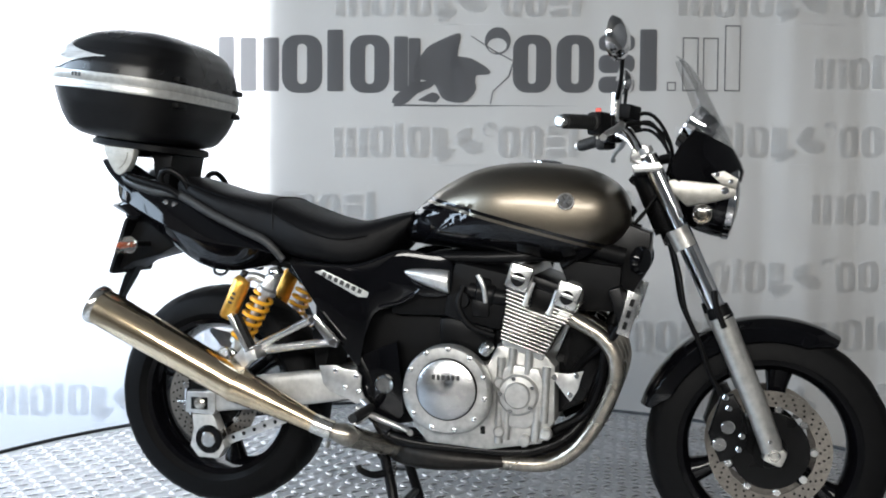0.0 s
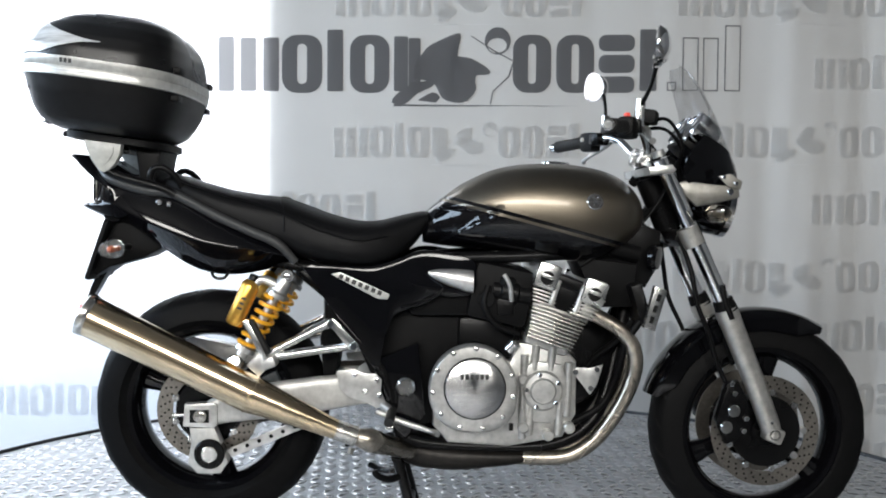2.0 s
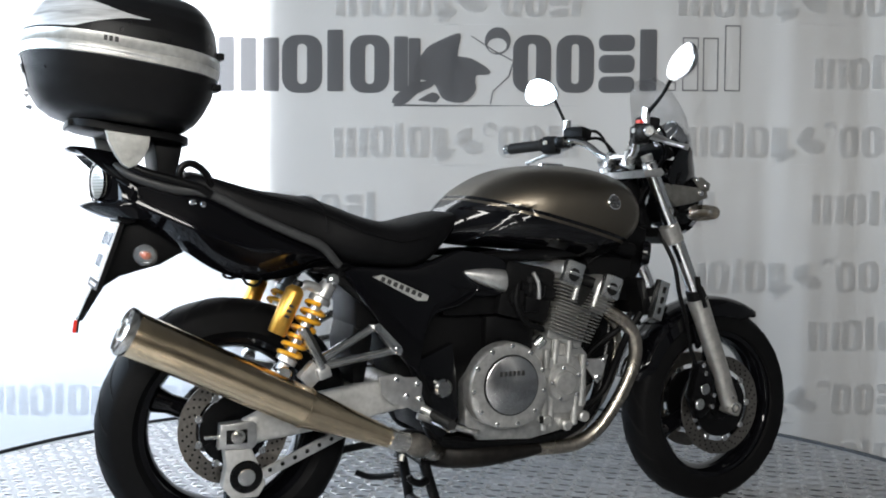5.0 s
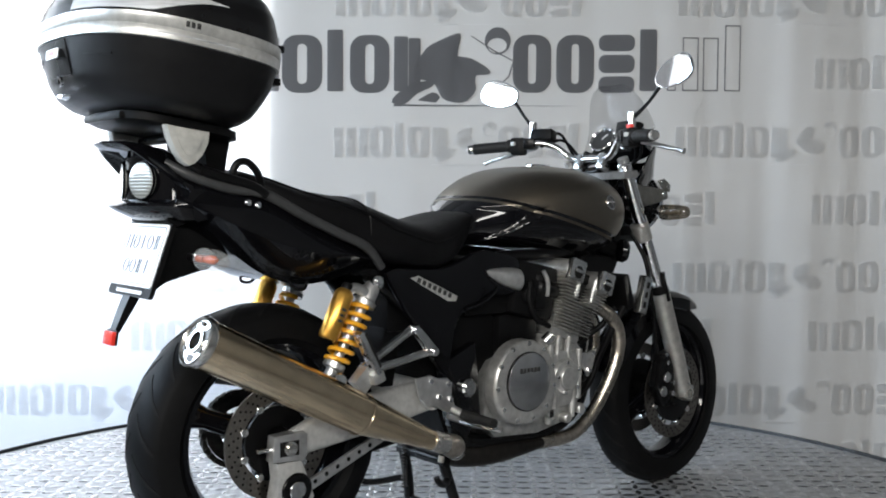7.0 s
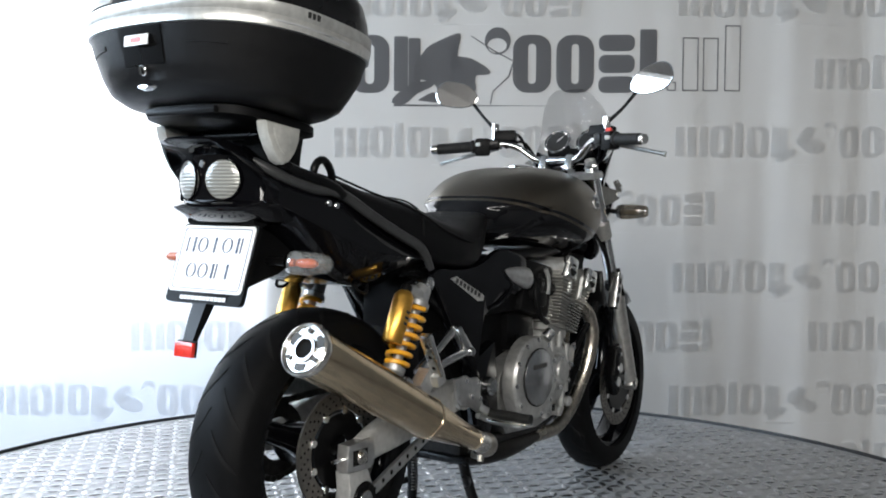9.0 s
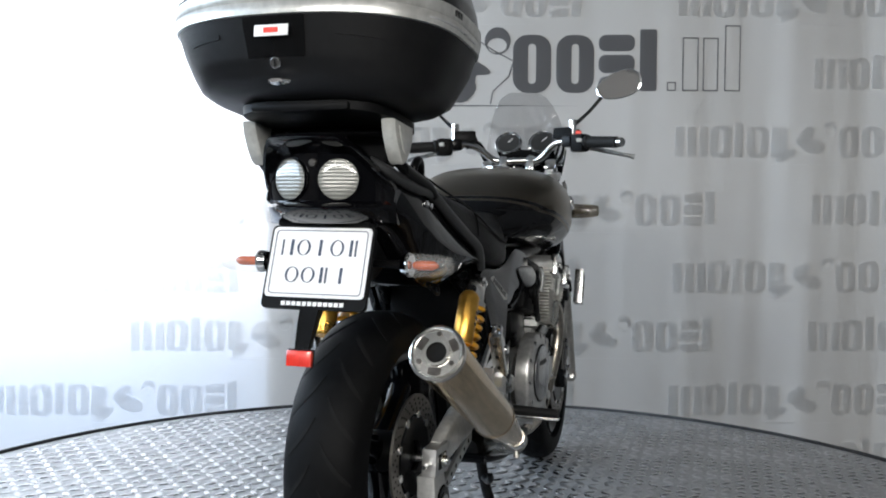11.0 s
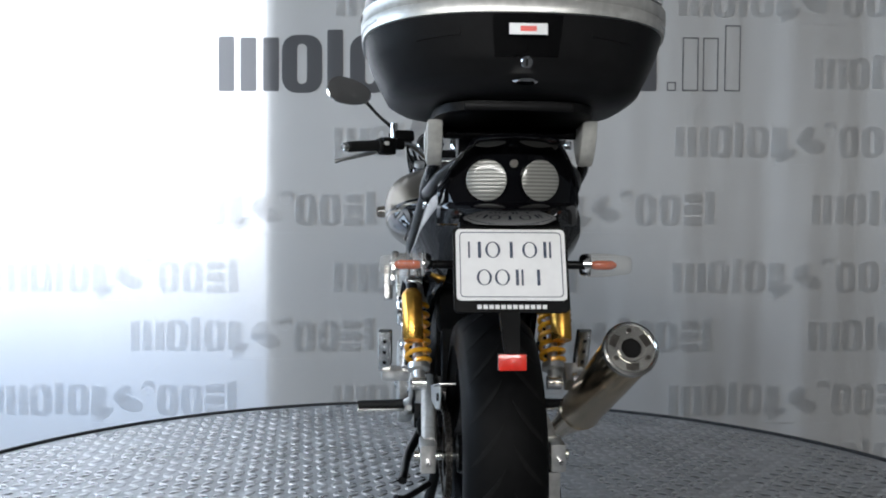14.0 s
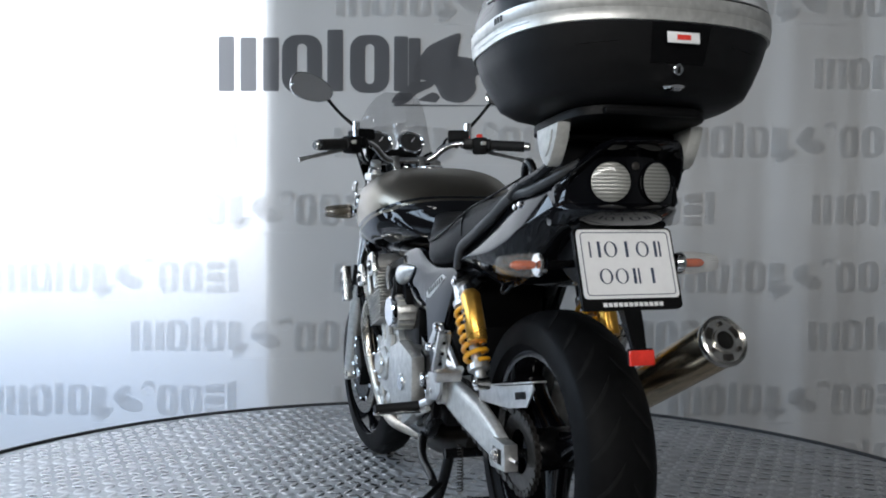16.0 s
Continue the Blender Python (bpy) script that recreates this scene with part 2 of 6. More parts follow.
def tube(pts, r, n=12, bm=None, smooth=0, closed=False):
    """A round bar along the points; r a number or one for each point."""
    if smooth:
        if not isinstance(r, (int, float)):
            rr = [Vector((q, 0, 0)) for q in r]
            r = [v.x for v in smooth_path(rr, smooth)]
        pts = smooth_path(pts, smooth)
    P = [Vector(p) for p in pts]
    up, rings = None, []
    for i, p in enumerate(P):
        a, c = (P[i - 1], P[(i + 1) % len(P)]) if closed else (P[max(0, i - 1)], P[min(len(P) - 1, i + 1)])
        d = (c - a).normalized()
        if up is None:
            up = d.orthogonal().normalized()
        up = (up - d * up.dot(d)).normalized()
        s = d.cross(up)
        q = r if isinstance(r, (int, float)) else r[i]
        rings.append([p + (up * math.cos(2 * math.pi * k / n) + s * math.sin(2 * math.pi * k / n)) * q for k in range(n)])
    return skin(rings, closed=closed, bm=bm)


def axis_matrix(a, b):
    """A pose whose z runs from a to b."""
    a, b = Vector(a), Vector(b)
    return Matrix.Translation(a) @ (b - a).to_track_quat("Z", "Y").to_matrix().to_4x4()


def lathe(profile, m, n=24, bm=None, closed=False):
    """Turn (radius, height) pairs about the z of m."""
    rings = [[m @ Vector((r * math.cos(2 * math.pi * k / n), r * math.sin(2 * math.pi * k / n), h)) for k in range(n)] for r, h in profile]
    return skin(rings, cap=not closed, closed=closed, bm=bm)


def disc(c, axis, r, depth, n=24, bevel=0.0015, bm=None):
    """A round plate or boss with a softened rim, centred at c, its outer face along axis."""
    c, a = Vector(c), Vector(axis).normalized()
    bv = min(bevel, r * 0.4, depth * 0.4)
    return lathe([(r, 0), (r, depth - bv), (r - bv, depth)], axis_matrix(c, c + a), n, bm)


def bolt(c, axis, r=0.006, h=0.005, bm=None):
    return lathe([(r, 0), (r, h * 0.8), (r * 0.75, h)], axis_matrix(c, Vector(c) + Vector(axis)), 6, bm)


def part(name, bm, material, parent, label="", sharp=38, kind=""):
    """One mesh object under a thing or a part."""
    lim = radians(sharp)
    for e in bm.edges:
        e.smooth = len(e.link_faces) == 2 and e.calc_face_angle(0) < lim
    for f in bm.faces:
        f.smooth = True
    me = bpy.data.meshes.new(name)
    bm.to_mesh(me)
    bm.free()
    for m in (material if isinstance(material, (list, tuple)) else [material]):
        me.materials.append(m)
    ob = new(name, me)
    if parent is not None:
        ob.parent = parent
        if parent.get("base"):
            ob.matrix_basis = BIKE
    return tagged(ob, label, kind=kind)


def flip(bm):
    """The mirror image across the bike's middle plane."""
    bmesh.ops.scale(bm, vec=(1, -1, 1), verts=bm.verts)
    bmesh.ops.reverse_faces(bm, faces=bm.faces)
    return bm


def sgnpow(v, p):
    return math.copysign(abs(v) ** p, v)


# ---- room ----
def setting(name, bm, material, label, category):
    ob = part(name, bm, material, None, label)
    return tagged(ob, category=category, kind="structure")


FLOOR_Z = -0.45
setting("floor", box((-0.3, -1.6, FLOOR_Z - 0.1), (9.0, 10.2, 0.2)), FLOOR, "grey concrete showroom floor under the turntable", "floor")
setting("ceiling", box((-0.3, -1.6, 3.76), (9.0, 10.2, 0.2)), WALL, "dark grey plastered showroom ceiling", "ceiling")
setting("wall_east", box((4.1, -1.6, 1.6), (0.2, 10.2, 4.3)), WALL, "plain plastered showroom wall", "wall")


def wall_with_opening(name, along, place, a0, a1, o0, o1, z0, z1, thick=0.2):
    """A wall along 'x' or 'y' with one opening through it."""
    b = bmesh.new()
    for u0, u1, w0, w1 in ((a0, o0, FLOOR_Z, 3.66), (o1, a1, FLOOR_Z, 3.66), (o0, o1, FLOOR_Z, z0), (o0, o1, z1, 3.66)):
        if u1 - u0 < 0.01 or w1 - w0 < 0.01:
            continue
        c = ((u0 + u1) / 2, place, (w0 + w1) / 2) if along == "x" else (place, (u0 + u1) / 2, (w0 + w1) / 2)
        s = (u1 - u0, thick, w1 - w0) if along == "x" else (thick, u1 - u0, w1 - w0)
        box(c, s, bm=b)
    return setting(name, b, WALL, "plastered showroom wall with a wide window opening", "wall")


BANNER_Y = 2.2
wall_with_opening("wall_north", "x", BANNER_Y + 0.114, -4.7, 4.0, -4.3, -0.885, FLOOR_Z + 0.05, 3.0)
wall_with_opening("wall_west", "y", -4.5, -6.5, 2.1, -3.0, 1.8, 1.25, 2.95)
wall_with_opening("wall_south", "x", -6.6, -4.7, 4.0, -4.2, 2.6, 2.3, 3.4)


def window_frame(name, along, place, o0, o1, z0, z1, bars):
    b = bmesh.new()
    w = 0.06
    zc, uc = (z0 + z1) / 2, (o0 + o1) / 2
    items = [(uc, z0 + w / 2, o1 - o0, w), (uc, z1 - w / 2, o1 - o0, w)]
    items += [(o0 + w / 2 + (o1 - o0 - w) * k / bars, zc, w, z1 - z0 - 2 * w) for k in range(bars + 1)]
    for u, z, su, sz in items:
        c, s = ((u, place, z), (su, 0.06, sz)) if along == "x" else ((place, u, z), (0.06, su, sz))
        box(c, s, 0.006, bm=b)
    return setting(name, b, FRAME_WHITE, "white-painted showroom window frame letting in daylight", "window")


window_frame("window_1", "y", -4.37, -3.0, 1.8, 1.25, 2.95, 4)
window_frame("window_2", "x", -6.6, -4.2, 2.6, 2.3, 3.4, 6)
_b = bmesh.new()
for k in range(14):
    box((-0.8, -6.40, 2.33 + k * 0.077), (6.7, 0.06, 0.003), turn=(-13, 0, 0), bm=_b)
tagged(part("window_blind", _b, BLIND, None, "pale slatted blind hanging before the showroom window"), category="blind", kind="stuff")


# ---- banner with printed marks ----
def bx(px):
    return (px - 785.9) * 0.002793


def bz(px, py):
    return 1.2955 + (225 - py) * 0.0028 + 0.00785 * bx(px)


def fold(x, z=0.0):
    """How far the hanging cloth stands off its plane: soft folds, stronger at one end."""
    k = 0.25 + 0.95 * max(0.0, min(1.0, (x - 0.4) / 1.4))
    s = 0.014 * math.sin(x * 9.5 + 0.9 * math.sin(x * 3.1) + 0.5 * z) + 0.004 * math.sin(x * 23 + 1.3 + 1.1 * z) + 0.002 * math.sin(x * 41 - 1.7 * z)
    return BANNER_Y + 0.012 - 0.02 + k * s - 0.006


banner = tagged(new("banner"), "white cloth banner with grey printed marks, hanging in soft folds", "banner")
_nx, _nz = 280, 10
_rows = [[Vector((-4.2 + 8.1 * i / _nx, fold(-4.2 + 8.1 * i / _nx, FLOOR_Z + 3.2 * j / _nz), FLOOR_Z + 0.01 + 3.2 * j / _nz)) for i in range(_nx + 1)] for j in range(_nz + 1)]
part("cloth", skin(_rows, cap=False, cyclic=False), CLOTH, banner)


def drape(bm, off):
    """Lays flat (x, 0, z) shapes onto the cloth."""
    for _ in range(2):
        long = [e for e in bm.edges if e.calc_length() > 0.05]
        if long:
            bmesh.ops.subdivide_edges(bm, edges=long, cuts=1, use_grid_fill=True)
    bmesh.ops.triangulate(bm, faces=[f for f in bm.faces if len(f.verts) > 4])
    for v in bm.verts:
        v.co.y = fold(v.co.x, v.co.z) - off
    return bm


def rounded(x0, x1, y0, y1, r, n=5):
    """A rounded rectangle in banner units."""
    r = min(r, (x1 - x0) / 2, (y1 - y0) / 2)
    out = []
    for cx, cy, a0 in ((x1 - r, y1 - r, 0), (x0 + r, y1 - r, 90), (x0 + r, y0 + r, 180), (x1 - r, y0 + r, 270)):
        for k in range(n + 1):
            a = radians(a0 + 90 * k / n)
            out.append((cx + r * math.cos(a), cy + r * math.sin(a)))
    return out


def flat(bm, pts, place):
    bm.faces.new([bm.verts.new(place(x, y)) for x, y in pts])


def flat_ring(bm, outer, inner, place):
    a = [bm.verts.new(place(x, y)) for x, y in outer]
    b = [bm.verts.new(place(x, y)) for x, y in inner]
    for i in range(len(a)):
        j = (i + 1) % len(a)
        bm.faces.new((a[i], a[j], b[j], b[i]))


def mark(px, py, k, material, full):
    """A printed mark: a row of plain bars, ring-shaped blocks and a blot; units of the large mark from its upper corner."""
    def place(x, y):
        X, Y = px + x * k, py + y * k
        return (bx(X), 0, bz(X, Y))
    layer = [0]

    def lay(name, make, *shapes, over=None):
        bm = bmesh.new()
        make(bm, *shapes, place)
        layer[0] += 1
        return part(name, drape(bm, 0.003 + 0.0004 * (layer[0] % 8)), material, over or banner)

    def blob(cx, cy, ax, ay, tilt, n=24):
        c, s = math.cos(radians(tilt)), math.sin(radians(tilt))
        return [(cx + ax * math.cos(a) * c - ay * math.sin(a) * s, cy + ax * math.cos(a) * s + ay * math.sin(a) * c) for a in (2 * math.pi * i / n for i in range(n))]
    for x0, x1, y0 in ((0, 28, 0), (39, 67, 2), (79, 107, 2), (192, 220, -12), (310, 335, 0), (336, 357, 3), (744, 774, -12)):
        lay("printed_bar", flat, rounded(x0, x1, y0, 96, 3, 2))
    for x0, x1 in ((112, 183), (232, 302), (520, 588), (597, 664)):
        lay("printed_ring", flat_ring, rounded(x0, x1, -3, 99, 26), rounded(x0 + 27, x1 - 27, 13, 83, 8))
    for y0, y1 in ((-3, 26), (32, 64), (70, 99)):
        lay("printed_bar", flat, rounded(672, 735, y0, y1, 12))
    # the blot between the two groups: plain lobes and a ring
    if full:
        for q in (((344, 58), (366, 22), (392, 6), (424, -6), (426, 6), (408, 22), (420, 34), (446, 38), (476, 56), (478, 66), (452, 70), (456, 92), (440, 112), (418, 116), (396, 108), (382, 84), (360, 76), (346, 74)),
                  ((306, 116), (312, 104), (340, 84), (372, 78), (380, 86), (352, 100), (334, 116), (318, 121)),
                  ((352, 112), (378, 98), (392, 106), (384, 116))):
            lay("printed_lobe", flat, [(p.x, p.y) for p in smooth_path([(x, y, 0) for x, y in q], 3)])
        lay("printed_line", flat, [(446, 0), (486, 26), (520, 44), (512, 70), (484, 96), (480, 118), (482.5, 118), (486, 97), (514.5, 71), (522.5, 43), (487, 24), (447, -1.5)])
    else:
        for q in ((408, 30, 36, 20, -48), (436, 62, 40, 24, 14), (352, 92, 34, 15, -34)):
            lay("printed_lobe", flat, blob(*q))
    lay("printed_ring", flat_ring, blob(493, 8, 23, 24, 0), blob(492, 16, 17, 13, 0))
    lay("printed_line", flat, [(310, 119), (640, 122), (310, 122.5)])
    if full:
        for x0, x1, y0 in ((792, 808, 80), (819, 848, 2), (856, 884, 2), (895, 924, -20)):
            lay("printed_outline", flat_ring, rounded(x0, x1, y0, 96, 1, 1), rounded(x0 + 2.2, x1 - 2.2, y0 + 2.2, 93.8, 1, 1))


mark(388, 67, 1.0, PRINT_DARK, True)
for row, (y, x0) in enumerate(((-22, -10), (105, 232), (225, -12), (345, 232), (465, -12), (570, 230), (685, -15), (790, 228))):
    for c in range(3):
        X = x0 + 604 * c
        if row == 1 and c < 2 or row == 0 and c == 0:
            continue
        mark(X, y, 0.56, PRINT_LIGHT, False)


# ---- turntable ----
TURN = [(0.0, -10.03), (2.0, 5.13), (4.0, 20.40), (6.5, 39.72), (9.0, 58.92), (11.5, 78.31), (14.0, 97.86), (16.0, 113.24)]
TABLE_R = 1.77
turntable = tagged(new("turntable"), "round aluminium tread-plate turntable with a black rubber edge", "turntable")
part("table_top", lathe([(0.4, -0.13), (TABLE_R - 0.02, -0.13), (TABLE_R - 0.01, -0.12), (TABLE_R - 0.006, -0.008), (TABLE_R - 0.012, 0.0)], Matrix.Identity(4), 160), PLATE_STEEL, turntable)
part("drum", lathe([(1.2, FLOOR_Z), (1.2, -0.128)], Matrix.Identity(4), 64), EDGE_RUBBER, turntable, "black drum base")
part("edge_trim", lathe([(TABLE_R + 0.012, -0.05), (TABLE_R + 0.018, -0.05), (TABLE_R + 0.018, 0.002), (TABLE_R + 0.012, 0.002)], Matrix.Identity(4), 160, closed=True), PLATE_STEEL, turntable, "thin aluminium outer trim")
part("rubber_edge", lathe([(TABLE_R - 0.010, -0.11), (TABLE_R + 0.008, -0.105), (TABLE_R + 0.008, 0.006), (TABLE_R + 0.003, 0.010), (TABLE_R - 0.008, 0.010), (TABLE_R - 0.010, 0.002)],
     Matrix.Identity(4), 160, closed=True), EDGE_RUBBER, turntable, "black rubber edge strip")


def tread_pattern():
    """Raised lens-shaped bars, neighbours at right angles."""
    vs, fs = [], []
    p = 0.046
    L, Wd, Hh = 0.0270, 0.0122, 0.0038
    n = int(TABLE_R / p) + 1
    prof = ((-1, 0), (-0.5, -0.72), (0, -0.95), (0.5, -0.72), (1, 0), (0.5, 0.72), (0, 0.95), (-0.5, 0.72))
    levels = ((1.0, 1.0, 0.0002), (0.80, 0.70, Hh * 0.72), (0.45, 0.35, Hh))
    for i in range(-n, n + 1):
        for j in range(-n, n + 1):
            x, y = i * p, j * p
            if x * x + y * y > (TABLE_R - 0.045) ** 2:
                continue
            a = radians(45 if (i + j) % 2 else -45) + random.uniform(-0.02, 0.02)
            c, s = math.cos(a), math.sin(a)
            k = len(vs)
            for ku, kw, h in levels:
                for u, w in prof:
                    u, w = u * ku, w * kw
                    vs.append((x + u * L * c - w * Wd * s, y + u * L * s + w * Wd * c, h))
            for ring in (0, 8):
                for q in range(8):
                    r = (q + 1) % 8
                    fs.append((k + ring + q, k + ring + r, k + ring + 8 + r, k + ring + 8 + q))
            fs.append(tuple(k + 16 + q for q in range(8)))
    me = bpy.data.meshes.new("tread_pattern")
    me.from_pydata(vs, [], fs)
    b = bmesh.new()
    b.from_mesh(me)
    bpy.data.meshes.remove(me)
    return b


part("tread_pattern", tread_pattern(), TREAD, turntable, "raised tread bars", sharp=80, kind="stuff")


# ---- motorcycle: x forward from the rear axle, y to its own left, z up from the table ----
BIKE = pose(-0.629, -0.026, 0, 0, 0, -3.9)
moto = tagged(new("motorcycle"), "black and bronze roadster motorcycle with top case on its centre stand", "motorcycle")
moto["base"] = 1
REAR = Vector((0.006, 0.0, 0.360))
FRONT = Vector((1.497, 0.0, 0.302))
# the steering is turned a little to the left about the raked head
_rake = Vector((-math.sin(radians(24)), 0, math.cos(radians(24))))
STEER = Matrix.Translation((1.19, 0, 0.9)) @ Matrix.Rotation(radians(2.9), 4, _rake) @ Matrix.Translation((-1.19, 0, -0.9))


def bent(bm):
    bm.transform(STEER)
    return bm


def fpart(name, bm, material, parent, label="", **k):
    """A part that turns with the steering."""
    return part(name, bent(bm), material, parent, label, **k)


# ---- wheels ----
def about_y(c):
    return Matrix.Translation(c) @ Matrix.Rotation(radians(-90), 4, "X")


def tyre_mesh(c, R, rim_r, w):
    h = w / 2
    prof = []
    for k in range(17):
        a = math.pi * k / 16
        prof.append((R - 0.055 * (1 - math.sin(a)) ** 1.1 * (w / 0.18) ** 0.5 if 2 <= k <= 14 else R - 0.075, -h * math.cos(a) * (1.0 if 1 <= k <= 15 else 0.96)))
    side = [(rim_r + 0.004, -h * 0.70), (rim_r + 0.012, -h * 0.80), (rim_r + 0.030, -h * 0.95)]
    prof = side + prof[1:-1] + [(r, -y) for r, y in reversed(side)]
    prof += [(rim_r - 0.004, h * 0.6), (rim_r - 0.004, -h * 0.6)]
    return lathe(prof, about_y(c), 96, closed=True), prof


def groove_strips(c, R, w, n, seed):
    """Slanting tread grooves as thin raised strips, their shade put into a near-black colour."""
    b = bmesh.new()
    h = w / 2
    for k in range(n):
        for side in (-1, 1):
            a0 = 2 * math.pi * (k + (0.5 if side > 0 else 0)) / n
            pts = []
            for q in range(7):
                t = q / 6
                y = side * h * (0.10 + 0.74 * t)
                ang = math.acos(max(-1, min(1, -y / h)))
                r = R - 0.055 * (1 - math.sin(ang)) ** 1.1 * (w / 0.18) ** 0.5 + 0.0012
                a = a0 + 0.27 * t ** 0.8
                pts.append(Vector((c.x + r * math.cos(a), c.y + y, c.z + r * math.sin(a))))
            wd = [0.0012, 0.0056, 0.0068, 0.0068, 0.0062, 0.0050, 0.0014]
            ra = []
            for p, q in zip(pts, wd):
                d = Vector((-(p.z - c.z), 0, p.x - c.x)).normalized()
                o = Vector((p.x - c.x, 0, p.z - c.z)).normalized()
                ra.append([p - d * q, p + d * q, p + d * q - o * 0.004, p - d * q - o * 0.004])
            skin(ra, bm=b)
    return b


def wheel(name, c, R, rim_r, w, seed, place, label):
    tm, _ = tyre_mesh(c, R, rim_r, w)
    ty = place("tyre", tm, RUBBER, moto, label)
    place("tread_groove", groove_strips(c, R, w, 22, seed), DARK_HOLE, ty, "slanting tread grooves")
    h = w / 2
    rim = lathe([(rim_r + 0.008, -h * 0.78), (rim_r - 0.006, -h * 0.76), (rim_r - 0.020, -h * 0.45), (rim_r - 0.024, 0), (rim_r - 0.020, h * 0.45), (rim_r - 0.006, h * 0.76), (rim_r + 0.008, h * 0.78),
                 (rim_r + 0.006, h * 0.70), (rim_r - 0.004, h * 0.4), (rim_r - 0.008, 0), (rim_r - 0.004, -h * 0.4), (rim_r + 0.006, -h * 0.70)], about_y(c), 72, closed=True)
    rm = place("rim", rim, BLACK_PAINT, ty, "gloss black cast rim")
    for k in range(3):
        a = radians(seed + 120 * k)
        rad, tan = Vector((math.cos(a), 0, math.sin(a))), Vector((-math.sin(a), 0, math.cos(a)))
        rings = []
        for t, wd, th in ((0.035, 0.036, 0.036), (0.08, 0.027, 0.030), (0.15, 0.025, 0.026), (rim_r - 0.018, 0.036, 0.030)):
            p = c + rad * t
            rings.append([p + tan * wd * math.cos(q) + Vector((0, th * math.sin(q), 0)) for q in (2 * math.pi * i / 12 for i in range(12))])
        place("spoke", skin(rings), BLACK_PAINT, ty)
    place("hub", lathe([(0.040, -0.075), (0.048, -0.06), (0.048, 0.06), (0.040, 0.075)], about_y(c), 32), BLACK_SATIN, ty)
    return ty


def brake_disc(c, y, r0, r1, carrier, place, side):
    b = lathe([(r0, y - 0.0025), (r1, y - 0.0025), (r1, y + 0.0025), (r0, y + 0.0025)], about_y(c), 72, closed=True)
    d = place("brake_disc", b, DISC, moto, "drilled steel brake disc")
    # the drilled holes are thin near-black discs laid on the steel
    hb = bmesh.new()
    for k in range(30):
        for i, f in enumerate((0.25, 0.5, 0.75)):
            a = 2 * math.pi * (k + i / 3) / 30
            rr = r0 + (r1 - r0) * f
            disc((c.x + rr * math.cos(a), c.y + y + side * 0.0022, c.z + rr * math.sin(a)), (0, side, 0), 0.0032, 0.0008, 8, bm=hb)
    place("drilled_holes", hb, DARK_HOLE, d)
    cb = lathe([(0.035, y - 0.004), (carrier, y - 0.004), (carrier, y + 0.004), (0.035, y + 0.004)], about_y(c), 40, closed=True)
    place("disc_carrier", cb, BLACK_SATIN, d)
    for k in range(9):
        a = 2 * math.pi * k / 9
        rr = (r0 + carrier) / 2 + 0.002
        place("disc_button", disc((c.x + rr * math.cos(a), c.y + y - 0.004 * side, c.z + rr * math.sin(a)), (0, side, 0), 0.0095, 0.010, 14), ALU_BRIGHT, d)
    return d


wheel("rear", REAR, 0.312, 0.214, 0.172, 38, part, "wide black rear tyre with slanted grooves")
wheel("front", FRONT, 0.300, 0.216, 0.122, 82, fpart, "black front tyre with slanted grooves")
brake_disc(REAR, -0.088, 0.092, 0.134, 0.084, part, -1)
brake_disc(FRONT, -0.066, 0.110, 0.149, 0.096, fpart, -1)
brake_disc(FRONT, 0.066, 0.110, 0.149, 0.096, fpart, 1)

# ---- swingarm, axle, chain ----
for s in (-1, 1):
    b = bmesh.new()
    rings = []
    for x, z, hh, y, wd in ((0.43, 0.425, 0.040, 0.115, 0.018), (0.30, 0.410, 0.046, 0.122, 0.019), (0.16, 0.392, 0.046, 0.128, 0.019), (0.06, 0.374, 0.038, 0.134, 0.017), (0.015, 0.360, 0.034, 0.136, 0.016)):
        rings.append([Vector((x, s * (y + wd * math.copysign(abs(math.cos(q)) ** 0.5, math.cos(q))), z + hh * math.copysign(abs(math.sin(q)) ** 0.5, math.sin(q)))) for q in (2 * math.pi * (i + 0.5) / 16 for i in range(16))])
    skin(rings, bm=b)
    arm = part("swingarm", b, SWING_PAINT, moto, "silver-painted box-section swingarm")
    blk = prism([(-0.045, 0.330), (0.035, 0.325), (0.045, 0.335), (0.045, 0.385), (0.035, 0.392), (-0.04, 0.388)], s * 0.125, s * 0.158, 0.004)
    end = part("axle_block", blk, ALU, arm, "aluminium chain-adjuster block")
    part("axle_nut", lathe([(0.017, 0), (0.017, 0.004), (0.011, 0.004), (0.011, 0.012), (0.006, 0.013)], axis_matrix((0, s * 0.158, 0.357), (0, s, 0.357)), 20), STEEL_CAP, arm)
    part("adjuster_slot", box((-0.002, s * 0.1575, 0.357), (0.05, 0.002, 0.034), 0.0008), DARK_HOLE, arm)
    part("adjuster_bolt", tube([(-0.075, s * 0.142, 0.357), (-0.04, s * 0.142, 0.357)], 0.005, 8), ALU_BRIGHT, arm)
part("axle", tube([(0, -0.15, 0.357), (0, 0.15, 0.357)], 0.010, 12), ALU_BRIGHT, moto)
part("swingarm_pivot", tube([(0.42, -0.15, 0.425), (0.42, 0.15, 0.425)], 0.035, 20), SWING_PAINT, moto)
part("swingarm_bridge", box((0.345, 0, 0.415), (0.06, 0.22, 0.05), 0.010), SWING_PAINT, moto)

